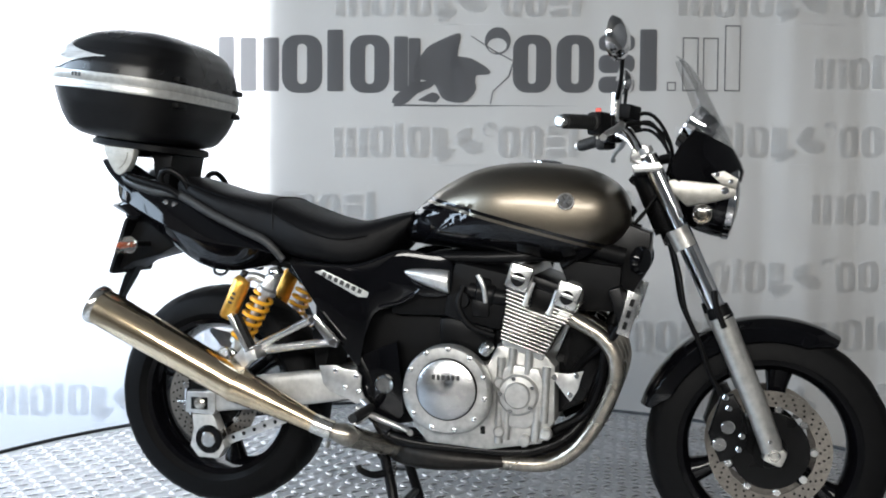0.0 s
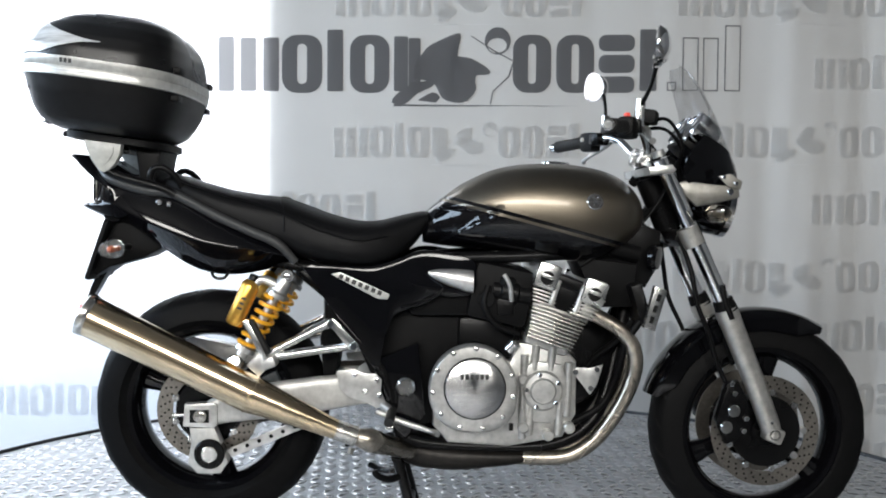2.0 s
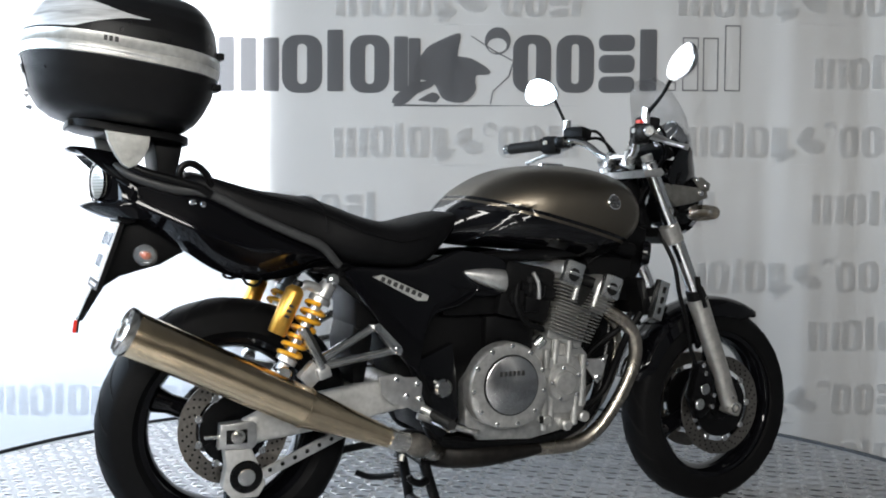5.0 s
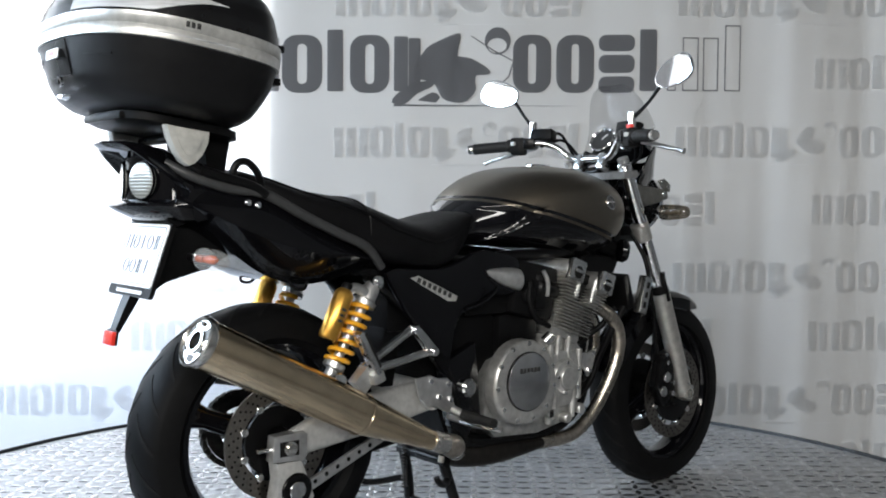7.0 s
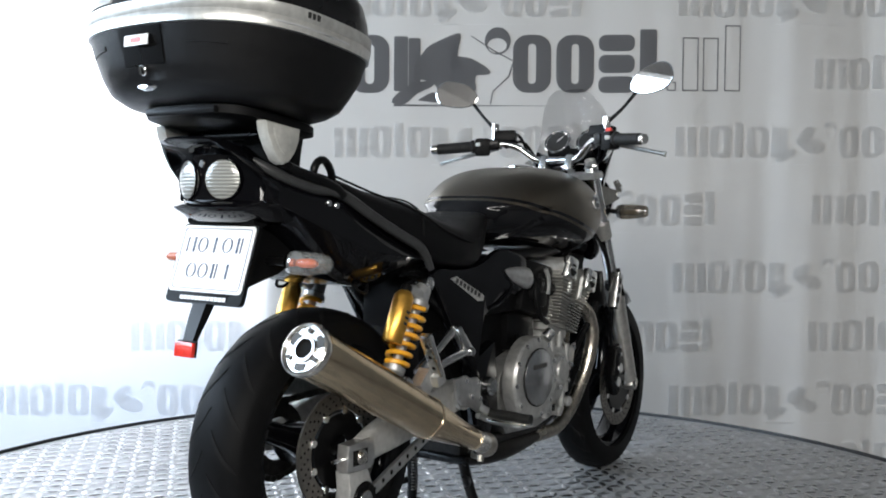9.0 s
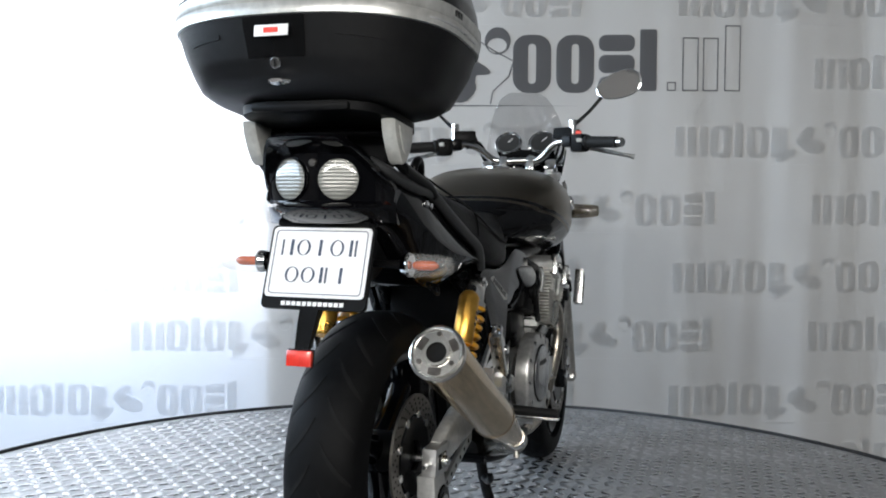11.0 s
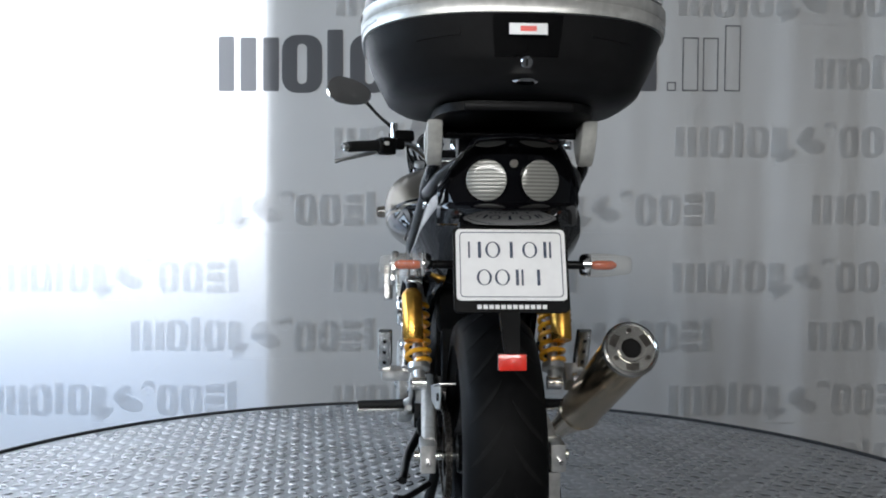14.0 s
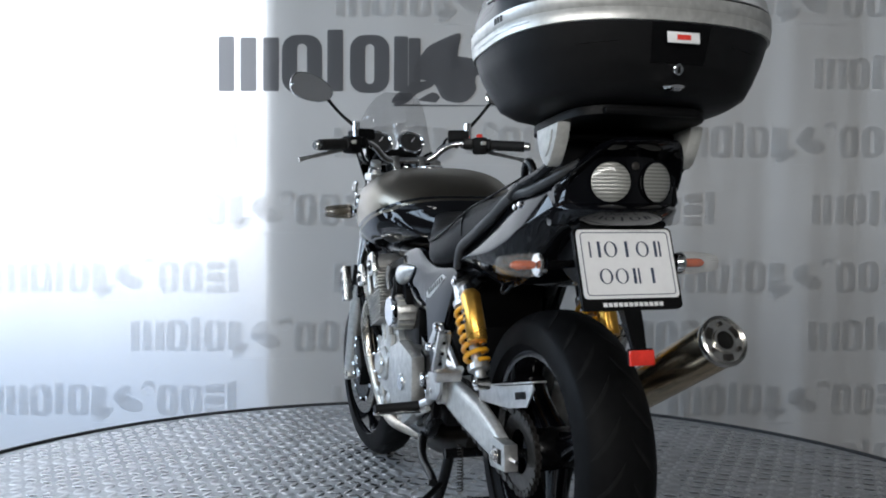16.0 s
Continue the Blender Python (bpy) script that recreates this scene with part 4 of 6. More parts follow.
for s in (-1, 1):
    n_ = Vector((0.16, s, 0.26)).normalized()
    c_ = Vector((1.004, s * 0.2165, 0.917))
    e_ = part("tank_emblem", disc(c_ - n_ * 0.006, n_, 0.0215, 0.009, 28), CHROME, tank, "round chrome emblem")
    part("emblem_field", lathe([(0.0175, 0.0), (0.0175, 0.0006)], axis_matrix(c_ + n_ * 0.0030, c_ + n_), 24), INK_BLACK, tank)
    for k in range(3):
        t1 = n_.cross(Vector((0, 0, 1))).normalized()
        t2 = n_.cross(t1)
        d_ = t1 * math.cos(math.pi * k / 3) + t2 * math.sin(math.pi * k / 3)
        part("emblem_bar", tube([c_ + n_ * 0.0040 - d_ * 0.015, c_ + n_ * 0.0040 + d_ * 0.015], 0.0016, 6), CHROME, tank)

# ---- side covers and frame ----
for s in (-1, 1):
    poly = [(0.262, 0.742), (0.30, 0.752), (0.43, 0.748), (0.50, 0.764), (0.56, 0.788), (0.62, 0.786), (0.70, 0.766), (0.712, 0.735), (0.706, 0.680), (0.650, 0.668), (0.600, 0.672), (0.545, 0.640), (0.50, 0.62), (0.475, 0.56), (0.46, 0.50), (0.44, 0.49)]
    cov = part("side_cover", domed(poly, (0.50, 0.72), s, 0.140, 0.158), BLACK_PAINT, moto, "gloss black side cover with silver badge")
    part("cover_crease", tube([(0.515, s * 0.160, 0.640), (0.575, s * 0.161, 0.655), (0.625, s * 0.161, 0.690), (0.60, s * 0.161, 0.715), (0.58, s * 0.160, 0.735)], 0.005, 8, smooth=5), BLACK_PAINT, cov)
    b = prism([(0.335, 0.727), (0.36, 0.732), (0.488, 0.676), (0.482, 0.662), (0.455, 0.664)], s * 0.157, s * 0.1615, 0.001)
    bd = part("cover_badge", b, SILVER_PAINT, cov, "silver model badge strip")
    for k in range(7):
        x = 0.362 + k * 0.0165
        part("badge_bar", box((x, s * 0.1618, 0.7205 - (x - 0.362) * 0.42), (0.011, 0.0014, 0.012), turn=(0, 24, 0)), INK_BLACK, cov)
    rings = []
    for x, z, h, d in ((0.580, 0.732, 0.004, 0.003), (0.605, 0.727, 0.014, 0.012), (0.645, 0.719, 0.023, 0.020), (0.685, 0.711, 0.029, 0.024), (0.702, 0.708, 0.029, 0.022)):
        rings.append([Vector((x, s * (0.160 + d * math.cos(q)), z + h * math.sin(q))) for q in (2 * math.pi * i / 20 for i in range(20))])
    part("air_scoop", skin(rings), ALU, moto, "silver teardrop air scoop")
    # frame tubes
    fr = part("frame_tube", tube([(0.25, s * 0.10, 0.735), (0.36, s * 0.125, 0.64), (0.455, s * 0.135, 0.50), (0.49, s * 0.135, 0.42), (0.505, s * 0.13, 0.33), (0.56, s * 0.12, 0.285), (0.75, s * 0.11, 0.268), (0.92, s * 0.10, 0.275), (1.03, s * 0.085, 0.34), (1.085, s * 0.06, 0.48), (1.13, s * 0.04, 0.70), (1.16, s * 0.02, 0.86)], 0.0175, 14, smooth=5), BLACK_SATIN, moto, "black steel frame tube")
    part("frame_tube", tube([(1.15, s * 0.02, 0.90), (1.05, s * 0.10, 0.80), (0.85, s * 0.13, 0.775), (0.62, s * 0.125, 0.765), (0.45, s * 0.12, 0.72), (0.25, s * 0.11, 0.745), (0.0, s * 0.10, 0.79), (-0.12, s * 0.08, 0.85)], 0.016, 12, smooth=4), BLACK_SATIN, moto, "black steel frame tube")
    part("frame_plate", prism([(0.44, 0.50), (0.56, 0.55), (0.57, 0.47), (0.58, 0.36), (0.53, 0.30), (0.48, 0.34), (0.46, 0.44)], s * 0.118, s * 0.150, 0.006), BLACK_PAINT, moto, "black frame gusset plate")
    part("pivot_cap", disc((0.529, s * 0.150, 0.436), (0, s, 0), 0.0245, 0.018, 28, 0.006), ALU_BRIGHT, moto, "round aluminium pivot cap")

# ---- footrests ----
    hgr = part("footrest_hanger", tube([(0.335, s * 0.170, 0.604), (0.25, s * 0.176, 0.560), (0.172, s * 0.183, 0.520)], [0.0115, 0.011, 0.012], 10), ALU_BRIGHT, moto, "polished passenger footrest hanger")
    part("hanger_bar", tube([(0.395, s * 0.170, 0.545), (0.29, s * 0.176, 0.530), (0.178, s * 0.183, 0.514)], [0.0115, 0.011, 0.012], 10), ALU_BRIGHT, hgr)
    part("hanger_link", prism([(0.322, 0.612), (0.346, 0.614), (0.410, 0.548), (0.405, 0.530), (0.385, 0.534)], s * 0.164, s * 0.184, 0.005), ALU_BRIGHT, hgr)
    for x, z in ((0.338, 0.602), (0.396, 0.544)):
        part("hanger_bolt", disc((x, s * 0.182, z), (0, s, 0), 0.011, 0.009, 18, 0.003), CHROME, hgr)
    part("passenger_peg", box((0.156, s * 0.234, 0.567), (0.015, 0.030, 0.112), 0.004, turn=(0, -28, 0)), ALU_BRIGHT, hgr, "folded aluminium passenger footrest")
    part("peg_rubber", box((0.166, s * 0.229, 0.573), (0.012, 0.026, 0.096), 0.004, turn=(0, -28, 0)), GRIP_RUBBER, hgr)
    part("peg_knuckle", box((0.187, s * 0.208, 0.508), (0.034, 0.066, 0.028), 0.007, turn=(0, -18, 0)), ALU, hgr)
    for h in (-0.030, 0.0, 0.030):
        part("peg_hole", disc((0.1500 - 0.47 * h, s * 0.234, 0.5635 + 0.883 * h), (-0.883, 0, -0.47), 0.0048, 0.0022, 12), DARK_HOLE, hgr)
    heel = part("heel_plate", prism([(0.350, 0.478), (0.398, 0.482), (0.420, 0.472), (0.452, 0.470), (0.468, 0.455), (0.466, 0.425), (0.480, 0.392), (0.455, 0.380), (0.420, 0.400), (0.385, 0.408), (0.362, 0.430)], s * 0.158, s * 0.166, 0.002), ALU, moto, "aluminium heel plate")
    for x, z in ((0.398, 0.468), (0.455, 0.455), (0.462, 0.415), (0.425, 0.425)):
        part("heel_bolt", bolt((x, s * 0.166, z), (0, s, 0), 0.007, 0.005), CHROME, heel)
    part("rider_peg", tube([(0.495, s * 0.165, 0.375), (0.490, s * 0.30, 0.372)], 0.012, 14), GRIP_RUBBER, moto, "rubber rider footrest")
    part("peg_plate", box((0.492, s * 0.236, 0.359), (0.020, 0.130, 0.007), 0.002), ALU_BRIGHT, moto)
    part("peg_bracket", tube([(0.47, s * 0.158, 0.39), (0.495, s * 0.175, 0.374)], 0.011, 10), ALU, moto)
    part("foot_lever", tube([(0.455, s * 0.165, 0.372), (0.52, s * 0.172, 0.348), (0.592, s * 0.176, 0.325), (0.612, s * 0.200, 0.322)], [0.008, 0.009, 0.007, 0.008], 10, smooth=4), ALU, moto, "aluminium foot lever")
    # engine mount bracket
    mb = part("engine_bracket", prism([(0.955, 0.485), (1.010, 0.482), (1.045, 0.492), (1.030, 0.440), (1.012, 0.412), (0.990, 0.440)], s * 0.128, s * 0.136, 0.002), ALU, moto, "aluminium engine mounting bracket")
    for x, z in ((0.972, 0.473), (1.012, 0.430), (1.028, 0.480)):
        part("bracket_bolt", bolt((x, s * 0.136, z), (0, s, 0), 0.008, 0.007), CHROME, mb)

# ---- engine ----
case_poly = [(0.60, 0.44), (0.64, 0.49), (0.70, 0.505), (0.80, 0.50), (0.825, 0.55), (0.94, 0.54), (0.975, 0.50), (0.975, 0.36), (0.94, 0.30), (0.80, 0.275), (0.64, 0.285), (0.60, 0.33)]
engine = part("crankcase", prism(case_poly, -0.140, 0.140, 0.012), ENGINE_SILVER, moto, "silver four-cylinder engine crankcase")
part("oil_pan", prism([(0.64, 0.29), (0.93, 0.29), (0.90, 0.235), (0.68, 0.235)], -0.10, 0.10, 0.012), BLACK_SATIN, engine)

# clutch cover on the bike's own right: rounded outline with bolts and a round brushed plate
cx_, cz_ = 0.702, 0.437
outl = []
for k in range(40):
    a = 2 * math.pi * k / 40
    r = 0.113 + 0.012 * max(0, math.cos(a - radians(-42))) ** 6 + 0.006 * max(0, math.cos(a - radians(222))) ** 6
    outl.append((cx_ + r * math.cos(a), cz_ + r * math.sin(a)))
b = bmesh.new()
rings = []
for y, k in ((-0.155, 1.0), (-0.186, 1.0), (-0.192, 0.985), (-0.196, 0.95), (-0.198, 0.80), (-0.198, 0.55)):
    rings.append([Vector((cx_ + (x - cx_) * k, y, cz_ + (z - cz_) * k)) for x, z in outl])
skin(rings, bm=b)
clutch = part("clutch_cover", b, ENGINE_SILVER, engine, "silver clutch cover with round plate")
m = axis_matrix((cx_ + 0.004, -0.198, cz_ + 0.002), (cx_ + 0.004, -1, cz_ + 0.002))


def clutch_plate_mat():
    m_, nt, bs = mat("turned aluminium plate")
    v = coords(nt, (1, 1, 1))
    fac = noise_tex(nt, coords(nt, (3, 1, 3)), 6, 2)
    link(nt, ramp(nt, fac, [(0.3, grey(0.46)), (0.7, grey(0.60))]), bs.inputs["Base Color"])
    bs.inputs["Metallic"].default_value = 1.0
    bs.inputs["Roughness"].default_value = 0.24
    bs.inputs["Anisotropic"].default_value = 0.75
    tg = nt.nodes.new("ShaderNodeTangent")
    tg.direction_type, tg.axis = "RADIAL", "Y"
    link(nt, tg.outputs[0], bs.inputs["Tangent"])
    return m_


pl = part("clutch_plate", lathe([(0.0765, 0.001), (0.0765, 0.005), (0.0745, 0.0065), (0.004, 0.0068)], m, 56), clutch_plate_mat(), clutch, "round turned aluminium plate")
pl.matrix_basis = Matrix.Translation((cx_ + 0.004, 0, cz_ + 0.002))
pl.data.transform(Matrix.Translation((-cx_ - 0.004, 0, -cz_ - 0.002)))
# near-black ring painted in for the shaded groove round the plate
part("groove_ring", lathe([(0.0765, 0.0), (0.0800, 0.0), (0.0800, 0.0022), (0.0765, 0.0022)], m, 56, closed=True), DARK_HOLE, clutch)
for k in range(6):
    part("raised_mark", box((0.673 + 0.0128 * k, -0.2052, 0.470), (0.0085, 0.0018, 0.013), 0.0006), INK_BLACK, clutch)
for k in range(11):
    a = radians(20 + k * 33)
    part("cover_bolt", bolt((cx_ + 0.104 * math.cos(a), -0.193, cz_ + 0.104 * math.sin(a)), (0, -1, 0), 0.0072, 0.006), ALU_BRIGHT, clutch)
part("oil_sight", box((0.800, -0.1945, 0.340), (0.012, 0.004, 0.020), 0.002), DARK_HOLE, clutch)
part("oil_filler", lathe([(0.016, 0), (0.016, 0.026), (0.012, 0.03)], axis_matrix((0.795, -0.17, 0.535), (0.83, -0.19, 0.575)), 10), ALU_BRIGHT, clutch)

# crank end covers, vertical ribs of the case beside them
for s in (-1, 1):
    cc = part("crank_cover", lathe([(0.052, 0), (0.052, 0.016), (0.047, 0.022), (0.034, 0.024), (0.033, 0.030), (0.030, 0.033), (0.004, 0.034)], axis_matrix((0.884, s * 0.150, 0.428), (0.884, s, 0.428)), 36), ENGINE_SILVER, engine, "round crank end cover")
    for k in range(5):
        a = radians(30 + 72 * k)
        part("cover_bolt", bolt((0.884 + 0.044 * math.cos(a), s * 0.178, 0.428 + 0.044 * math.sin(a)), (0, s, 0), 0.006, 0.006), CHROME, cc)
    part("crank_side_cover", prism([(0.828, 0.37), (0.845, 0.345), (0.905, 0.34), (0.945, 0.37), (0.952, 0.45), (0.935, 0.495), (0.860, 0.505), (0.830, 0.48)], s * 0.138, s * 0.158, 0.010), ENGINE_SILVER, engine)
    for x, z0, z1 in ((0.832, 0.30, 0.52), (0.850, 0.31, 0.40), (0.862, 0.48, 0.545), (0.905, 0.48, 0.54), (0.925, 0.31, 0.40), (0.948, 0.36, 0.50)):
        part("case_rib", tube([(x, s * 0.150, z0), (x + 0.006, s * 0.150, z1)], 0.0105, 10), ENGINE_SILVER, engine)
    for x, z in ((0.835, 0.455), (0.835, 0.33), (0.955, 0.33), (0.90, 0.31)):
        part("case_boss", disc((x, s * 0.138, z), (0, s, 0), 0.015, 0.028, 16, 0.004), ENGINE_SILVER, engine)
# left: sprocket cover and ignition cover, ribbed alternator behind the cylinders
sc = part("sprocket_cover", prism([(0.52, 0.50), (0.64, 0.53), (0.73, 0.50), (0.75, 0.42), (0.72, 0.33), (0.60, 0.30), (0.52, 0.34)], 0.150, 0.192, 0.014), ENGINE_SILVER, engine, "silver sprocket cover")
part("cover_boss", disc((0.60, 0.19, 0.42), (0, 1, 0), 0.024, 0.010, 20, 0.003), ALU_BRIGHT, sc)
alt = part("alternator", lathe([(0.050, 0), (0.050, 0.055), (0.046, 0.062), (0.020, 0.064)], axis_matrix((0.735, 0.115, 0.600), (0.735, 1, 0.600)), 32), ENGINE_SILVER, engine, "ribbed alternator with chrome cap")
for k in range(16):
    a = 2 * math.pi * k / 16
    part("cooling_rib", box((0.735 + 0.051 * math.cos(a), 0.150, 0.600 + 0.051 * math.sin(a)), (0.006, 0.05, 0.004), turn=(0, -math.degrees(a), 0)), FIN_METAL, alt)
part("alternator_cap", disc((0.735, 0.178, 0.600), (0, 1, 0), 0.044, 0.014, 32, 0.004), CHROME, alt)

# cylinders lean forward; fins lie square to their axis
LEAN = 19
E_AX = Vector((math.sin(radians(LEAN)), 0, math.cos(radians(LEAN))))
E_FW = Vector((math.cos(radians(LEAN)), 0, -math.sin(radians(LEAN))))
E0 = Vector((0.892, 0, 0.540))


def eng_point(u, y, h):
    """u forward of the cylinder axis, h along it from the crankcase."""
    return E0 + E_FW * u + Vector((0, y, 0)) + E_AX * (h * 0.86)


def eng_slab(u0, u1, y0, y1, h0, h1, bevel=0.0, bm=None):
    c = eng_point((u0 + u1) / 2, (y0 + y1) / 2, (h0 + h1) / 2)
    return box(c, (u1 - u0, y1 - y0, h1 - h0), bevel, (0, LEAN, 0), bm)


cyl = part("cylinder_block", eng_slab(-0.058, 0.058, -0.155, 0.155, 0.0, 0.112, 0.01), ENGINE_SILVER, engine, "finned silver cylinder block")
for k in range(10):
    h = 0.016 + k * 0.0107
    w = 0.060 + 0.0015 * k
    part("cooling_fin", eng_slab(-w, w, -0.186, 0.186, h, h + 0.0036, 0.0014), FIN_METAL, cyl)
# head core coloured black to darken the gap between the cam towers
hd = part("cylinder_head", eng_slab(-0.070, 0.070, -0.150, 0.150, 0.118, 0.195, 0.01), BLACK_SATIN, engine, "cylinder head with silver fins on a blackened core")
for k in range(7):
    h = 0.123 + k * 0.0107
    w = 0.077 + 0.0028 * k
    for u0, u1 in ((-w, -0.018 - 0.002 * k), (0.022 + 0.003 * k, w + 0.006)):
        part("cooling_fin", eng_slab(u0, u1, -0.189, 0.189, h, h + 0.0036, 0.0014), FIN_METAL, hd)
part("head_cover", eng_slab(-0.075, 0.075, -0.160, 0.160, 0.19, 0.220, 0.01), BLACK_SATIN, engine)
for u in (-0.064, 0.064):
    cb_ = part("cam_cover", tube([eng_point(u, -0.188, 0.206), eng_point(u, 0.188, 0.206)], 0.031, 20), ENGINE_SILVER, engine, "silver cam cover tunnel")
    for s in (-1, 1):
        part("cam_end", eng_slab(u - 0.030, u + 0.030, s * 0.195 - 0.012, s * 0.195 + 0.012, 0.174, 0.238, 0.009), ALU_BRIGHT, engine, "polished cam end cap")
        part("cam_plug", disc(eng_point(u, s * 0.206, 0.200), (0, s, 0), 0.0175, 0.003, 20), DARK_HOLE, engine)
        part("plug_bar", eng_slab(u - 0.016, u + 0.016, s * 0.2095 - 0.002, s * 0.2095 + 0.002, 0.200, 0.209, 0.001), ALU_BRIGHT, engine)
for s in (-1, 1):
    for u in (-0.030, 0.036):
        part("stud_cover", tube([eng_point(u, s * 0.183, 0.13), eng_point(u, s * 0.183, 0.205)], 0.0075, 10), ENGINE_SILVER, engine)
    # carburettors and pod of black rubber behind the head
    for y in (0.05, 0.145):
        cbr = part("carburettor", lathe([(0.020, 0), (0.024, 0.02), (0.024, 0.04), (0.030, 0.045), (0.030, 0.085), (0.024, 0.09), (0.024, 0.11)], axis_matrix((0.86, s * y, 0.668), (0.70, s * y, 0.700)), 20), BLACK_SATIN, moto, "black carburettor")
        part("float_bowl", box((0.785, s * y, 0.645), (0.045, 0.045, 0.045), 0.008), BLACK_SATIN, cbr)
        part("carb_top", disc((0.79, s * y, 0.70), (0.1, 0, 1), 0.024, 0.022, 20, 0.005), BLACK_PLASTIC, cbr)
    part("throttle_linkage", tube([(0.80, s * 0.172, 0.66), (0.795, s * 0.178, 0.70), (0.78, s * 0.176, 0.73)], 0.006, 8, smooth=4), ALU, moto)
    part("breather_hose", tube([(0.74, s * 0.165, 0.70), (0.73, s * 0.175, 0.65), (0.76, s * 0.172, 0.60), (0.82, s * 0.16, 0.575)], 0.008, 10, smooth=5), BLACK_PLASTIC, moto)
    part("relay_disc", disc((0.735, s * 0.160, 0.665), (0, s, 0), 0.022, 0.014, 20), BLACK_PLASTIC, moto)
part("air_box", box((0.62, 0, 0.69), (0.17, 0.27, 0.15), 0.02), BLACK_PLASTIC, moto)
# black block added to darken the space behind the fins
part("intake_gap_filler", box((0.775, 0, 0.675), (0.16, 0.315, 0.15), 0.02, turn=(0, 12, 0)), BLACK_PLASTIC, moto)
part("starter_cover", box((0.74, 0, 0.56), (0.15, 0.25, 0.11), 0.02), BLACK_SATIN, moto)
# black fillers, added where the gaps round the engine read dark
part("inner_gap_filler", prism([(0.36, 0.70), (0.62, 0.69), (0.84, 0.66), (0.83, 0.52), (0.66, 0.48), (0.61, 0.33), (0.50, 0.31), (0.44, 0.45), (0.38, 0.58)], -0.10, 0.10, 0.012), BLACK_PLASTIC, moto)
part("cradle_gap_filler", prism([(0.96, 0.36), (1.04, 0.40), (1.085, 0.47), (1.092, 0.58), (1.06, 0.62), (1.00, 0.60), (0.96, 0.50)], -0.07, 0.07, 0.012), BLACK_SATIN, moto)
part("tank_gap_filler", prism([(0.90, 0.80), (1.13, 0.87), (1.205, 0.84), (1.20, 0.75), (1.165, 0.69), (1.10, 0.70), (1.05, 0.750), (0.92, 0.775)], -0.09, 0.09, 0.014), BLACK_SATIN, moto)
for s in (-1, 1):
    part("ignition_coil", tube([(1.06, s * 0.11, 0.80), (1.14, s * 0.10, 0.78)], 0.022, 16), BLACK_PLASTIC, moto)
    part("plug_lead", tube([(1.05, s * 0.12, 0.79), (1.02, s * 0.13, 0.775), (0.985, s * 0.12, 0.75)], 0.005, 8, smooth=5), BLACK_PLASTIC, moto)
    part("oil_line", tube([(1.135, s * 0.16, 0.61), (1.10, s * 0.15, 0.55), (1.085, s * 0.11, 0.46), (1.05, s * 0.10, 0.38), (0.97, s * 0.10, 0.33)], 0.010, 10, smooth=5), BLACK_PLASTIC, moto)
# one more black filler, added to close the see-through gap by the cooler
part("cooler_gap_filler", prism([(0.97, 0.775), (1.135, 0.755), (1.125, 0.640), (1.03, 0.640)], -0.115, 0.115, 0.010), BLACK_PLASTIC, moto)
part("battery_box", box((0.42, 0, 0.66), (0.22, 0.20, 0.15), 0.02), BLACK_PLASTIC, moto)
part("inner_mudguard", prism([(0.34, 0.72), (0.30, 0.55), (0.31, 0.45), (0.34, 0.45), (0.36, 0.55), (0.38, 0.72)], -0.09, 0.09, 0.01), BLACK_PLASTIC, moto)

# oil cooler with its side plates, horn
part("oil_cooler", box((1.135, 0, 0.655), (0.030, 0.36, 0.105), 0.006, turn=(0, -17, 0)), BLACK_SATIN, moto, "black finned oil cooler")
for s in (-1, 1):
    sp = part("cooler_plate", prism([(1.158, 0.706), (1.190, 0.694), (1.160, 0.590), (1.130, 0.600)], s * 0.196, s * 0.224, 0.005), ALU_BRIGHT, moto, "polished cooler end plate")
    for t in (0.22, 0.5, 0.78):
        part("plate_slot", box((1.174 - 0.030 * t, s * 0.2245, 0.698 - 0.100 * t), (0.010, 0.002, 0.018), 0.0005, turn=(0, 17, 0)), DARK_HOLE, sp)
    part("cooler_hose", tube([(1.12, s * 0.14, 0.61), (1.09, s * 0.12, 0.56), (1.03, s * 0.08, 0.50), (0.98, s * 0.06, 0.42)], 0.009, 10, smooth=5), BLACK_PLASTIC, moto)
    part("horn", lathe([(0.012, 0), (0.034, 0.008), (0.036, 0.02), (0.030, 0.030), (0.008, 0.032)], axis_matrix((1.165, s * 0.105, 0.775), (1.20, s * 0.125, 0.77)), 24), BLACK_PAINT, moto, "round black horn")

# ---- exhaust ----
exh = None
for y in (-0.148, -0.05, 0.05, 0.148):
    k = 0.35 if abs(y) < 0.1 else 1
    sy = y
    path = [(1.000, sy, 0.632), (1.040, sy, 0.612), (1.085, sy * 1.02, 0.585), (1.118, sy * 1.02, 0.545), (1.128, sy, 0.490), (1.108, sy * 0.97, 0.420), (1.070, sy * 0.9, 0.346), (1.020, sy * 0.85, 0.284), (0.955, sy * 0.8, 0.246), (0.86, sy * 0.75, 0.240), (0.72, sy * 0.6, 0.243)]
    hp = part("header_pipe", tube(path, 0.0195, 16, smooth=5), HEADER_STEEL, moto, "stainless header pipe")
    part("header_flange", tube([(0.985, sy, 0.642), (1.008, sy, 0.629)], 0.029, 16), ALU, hp)
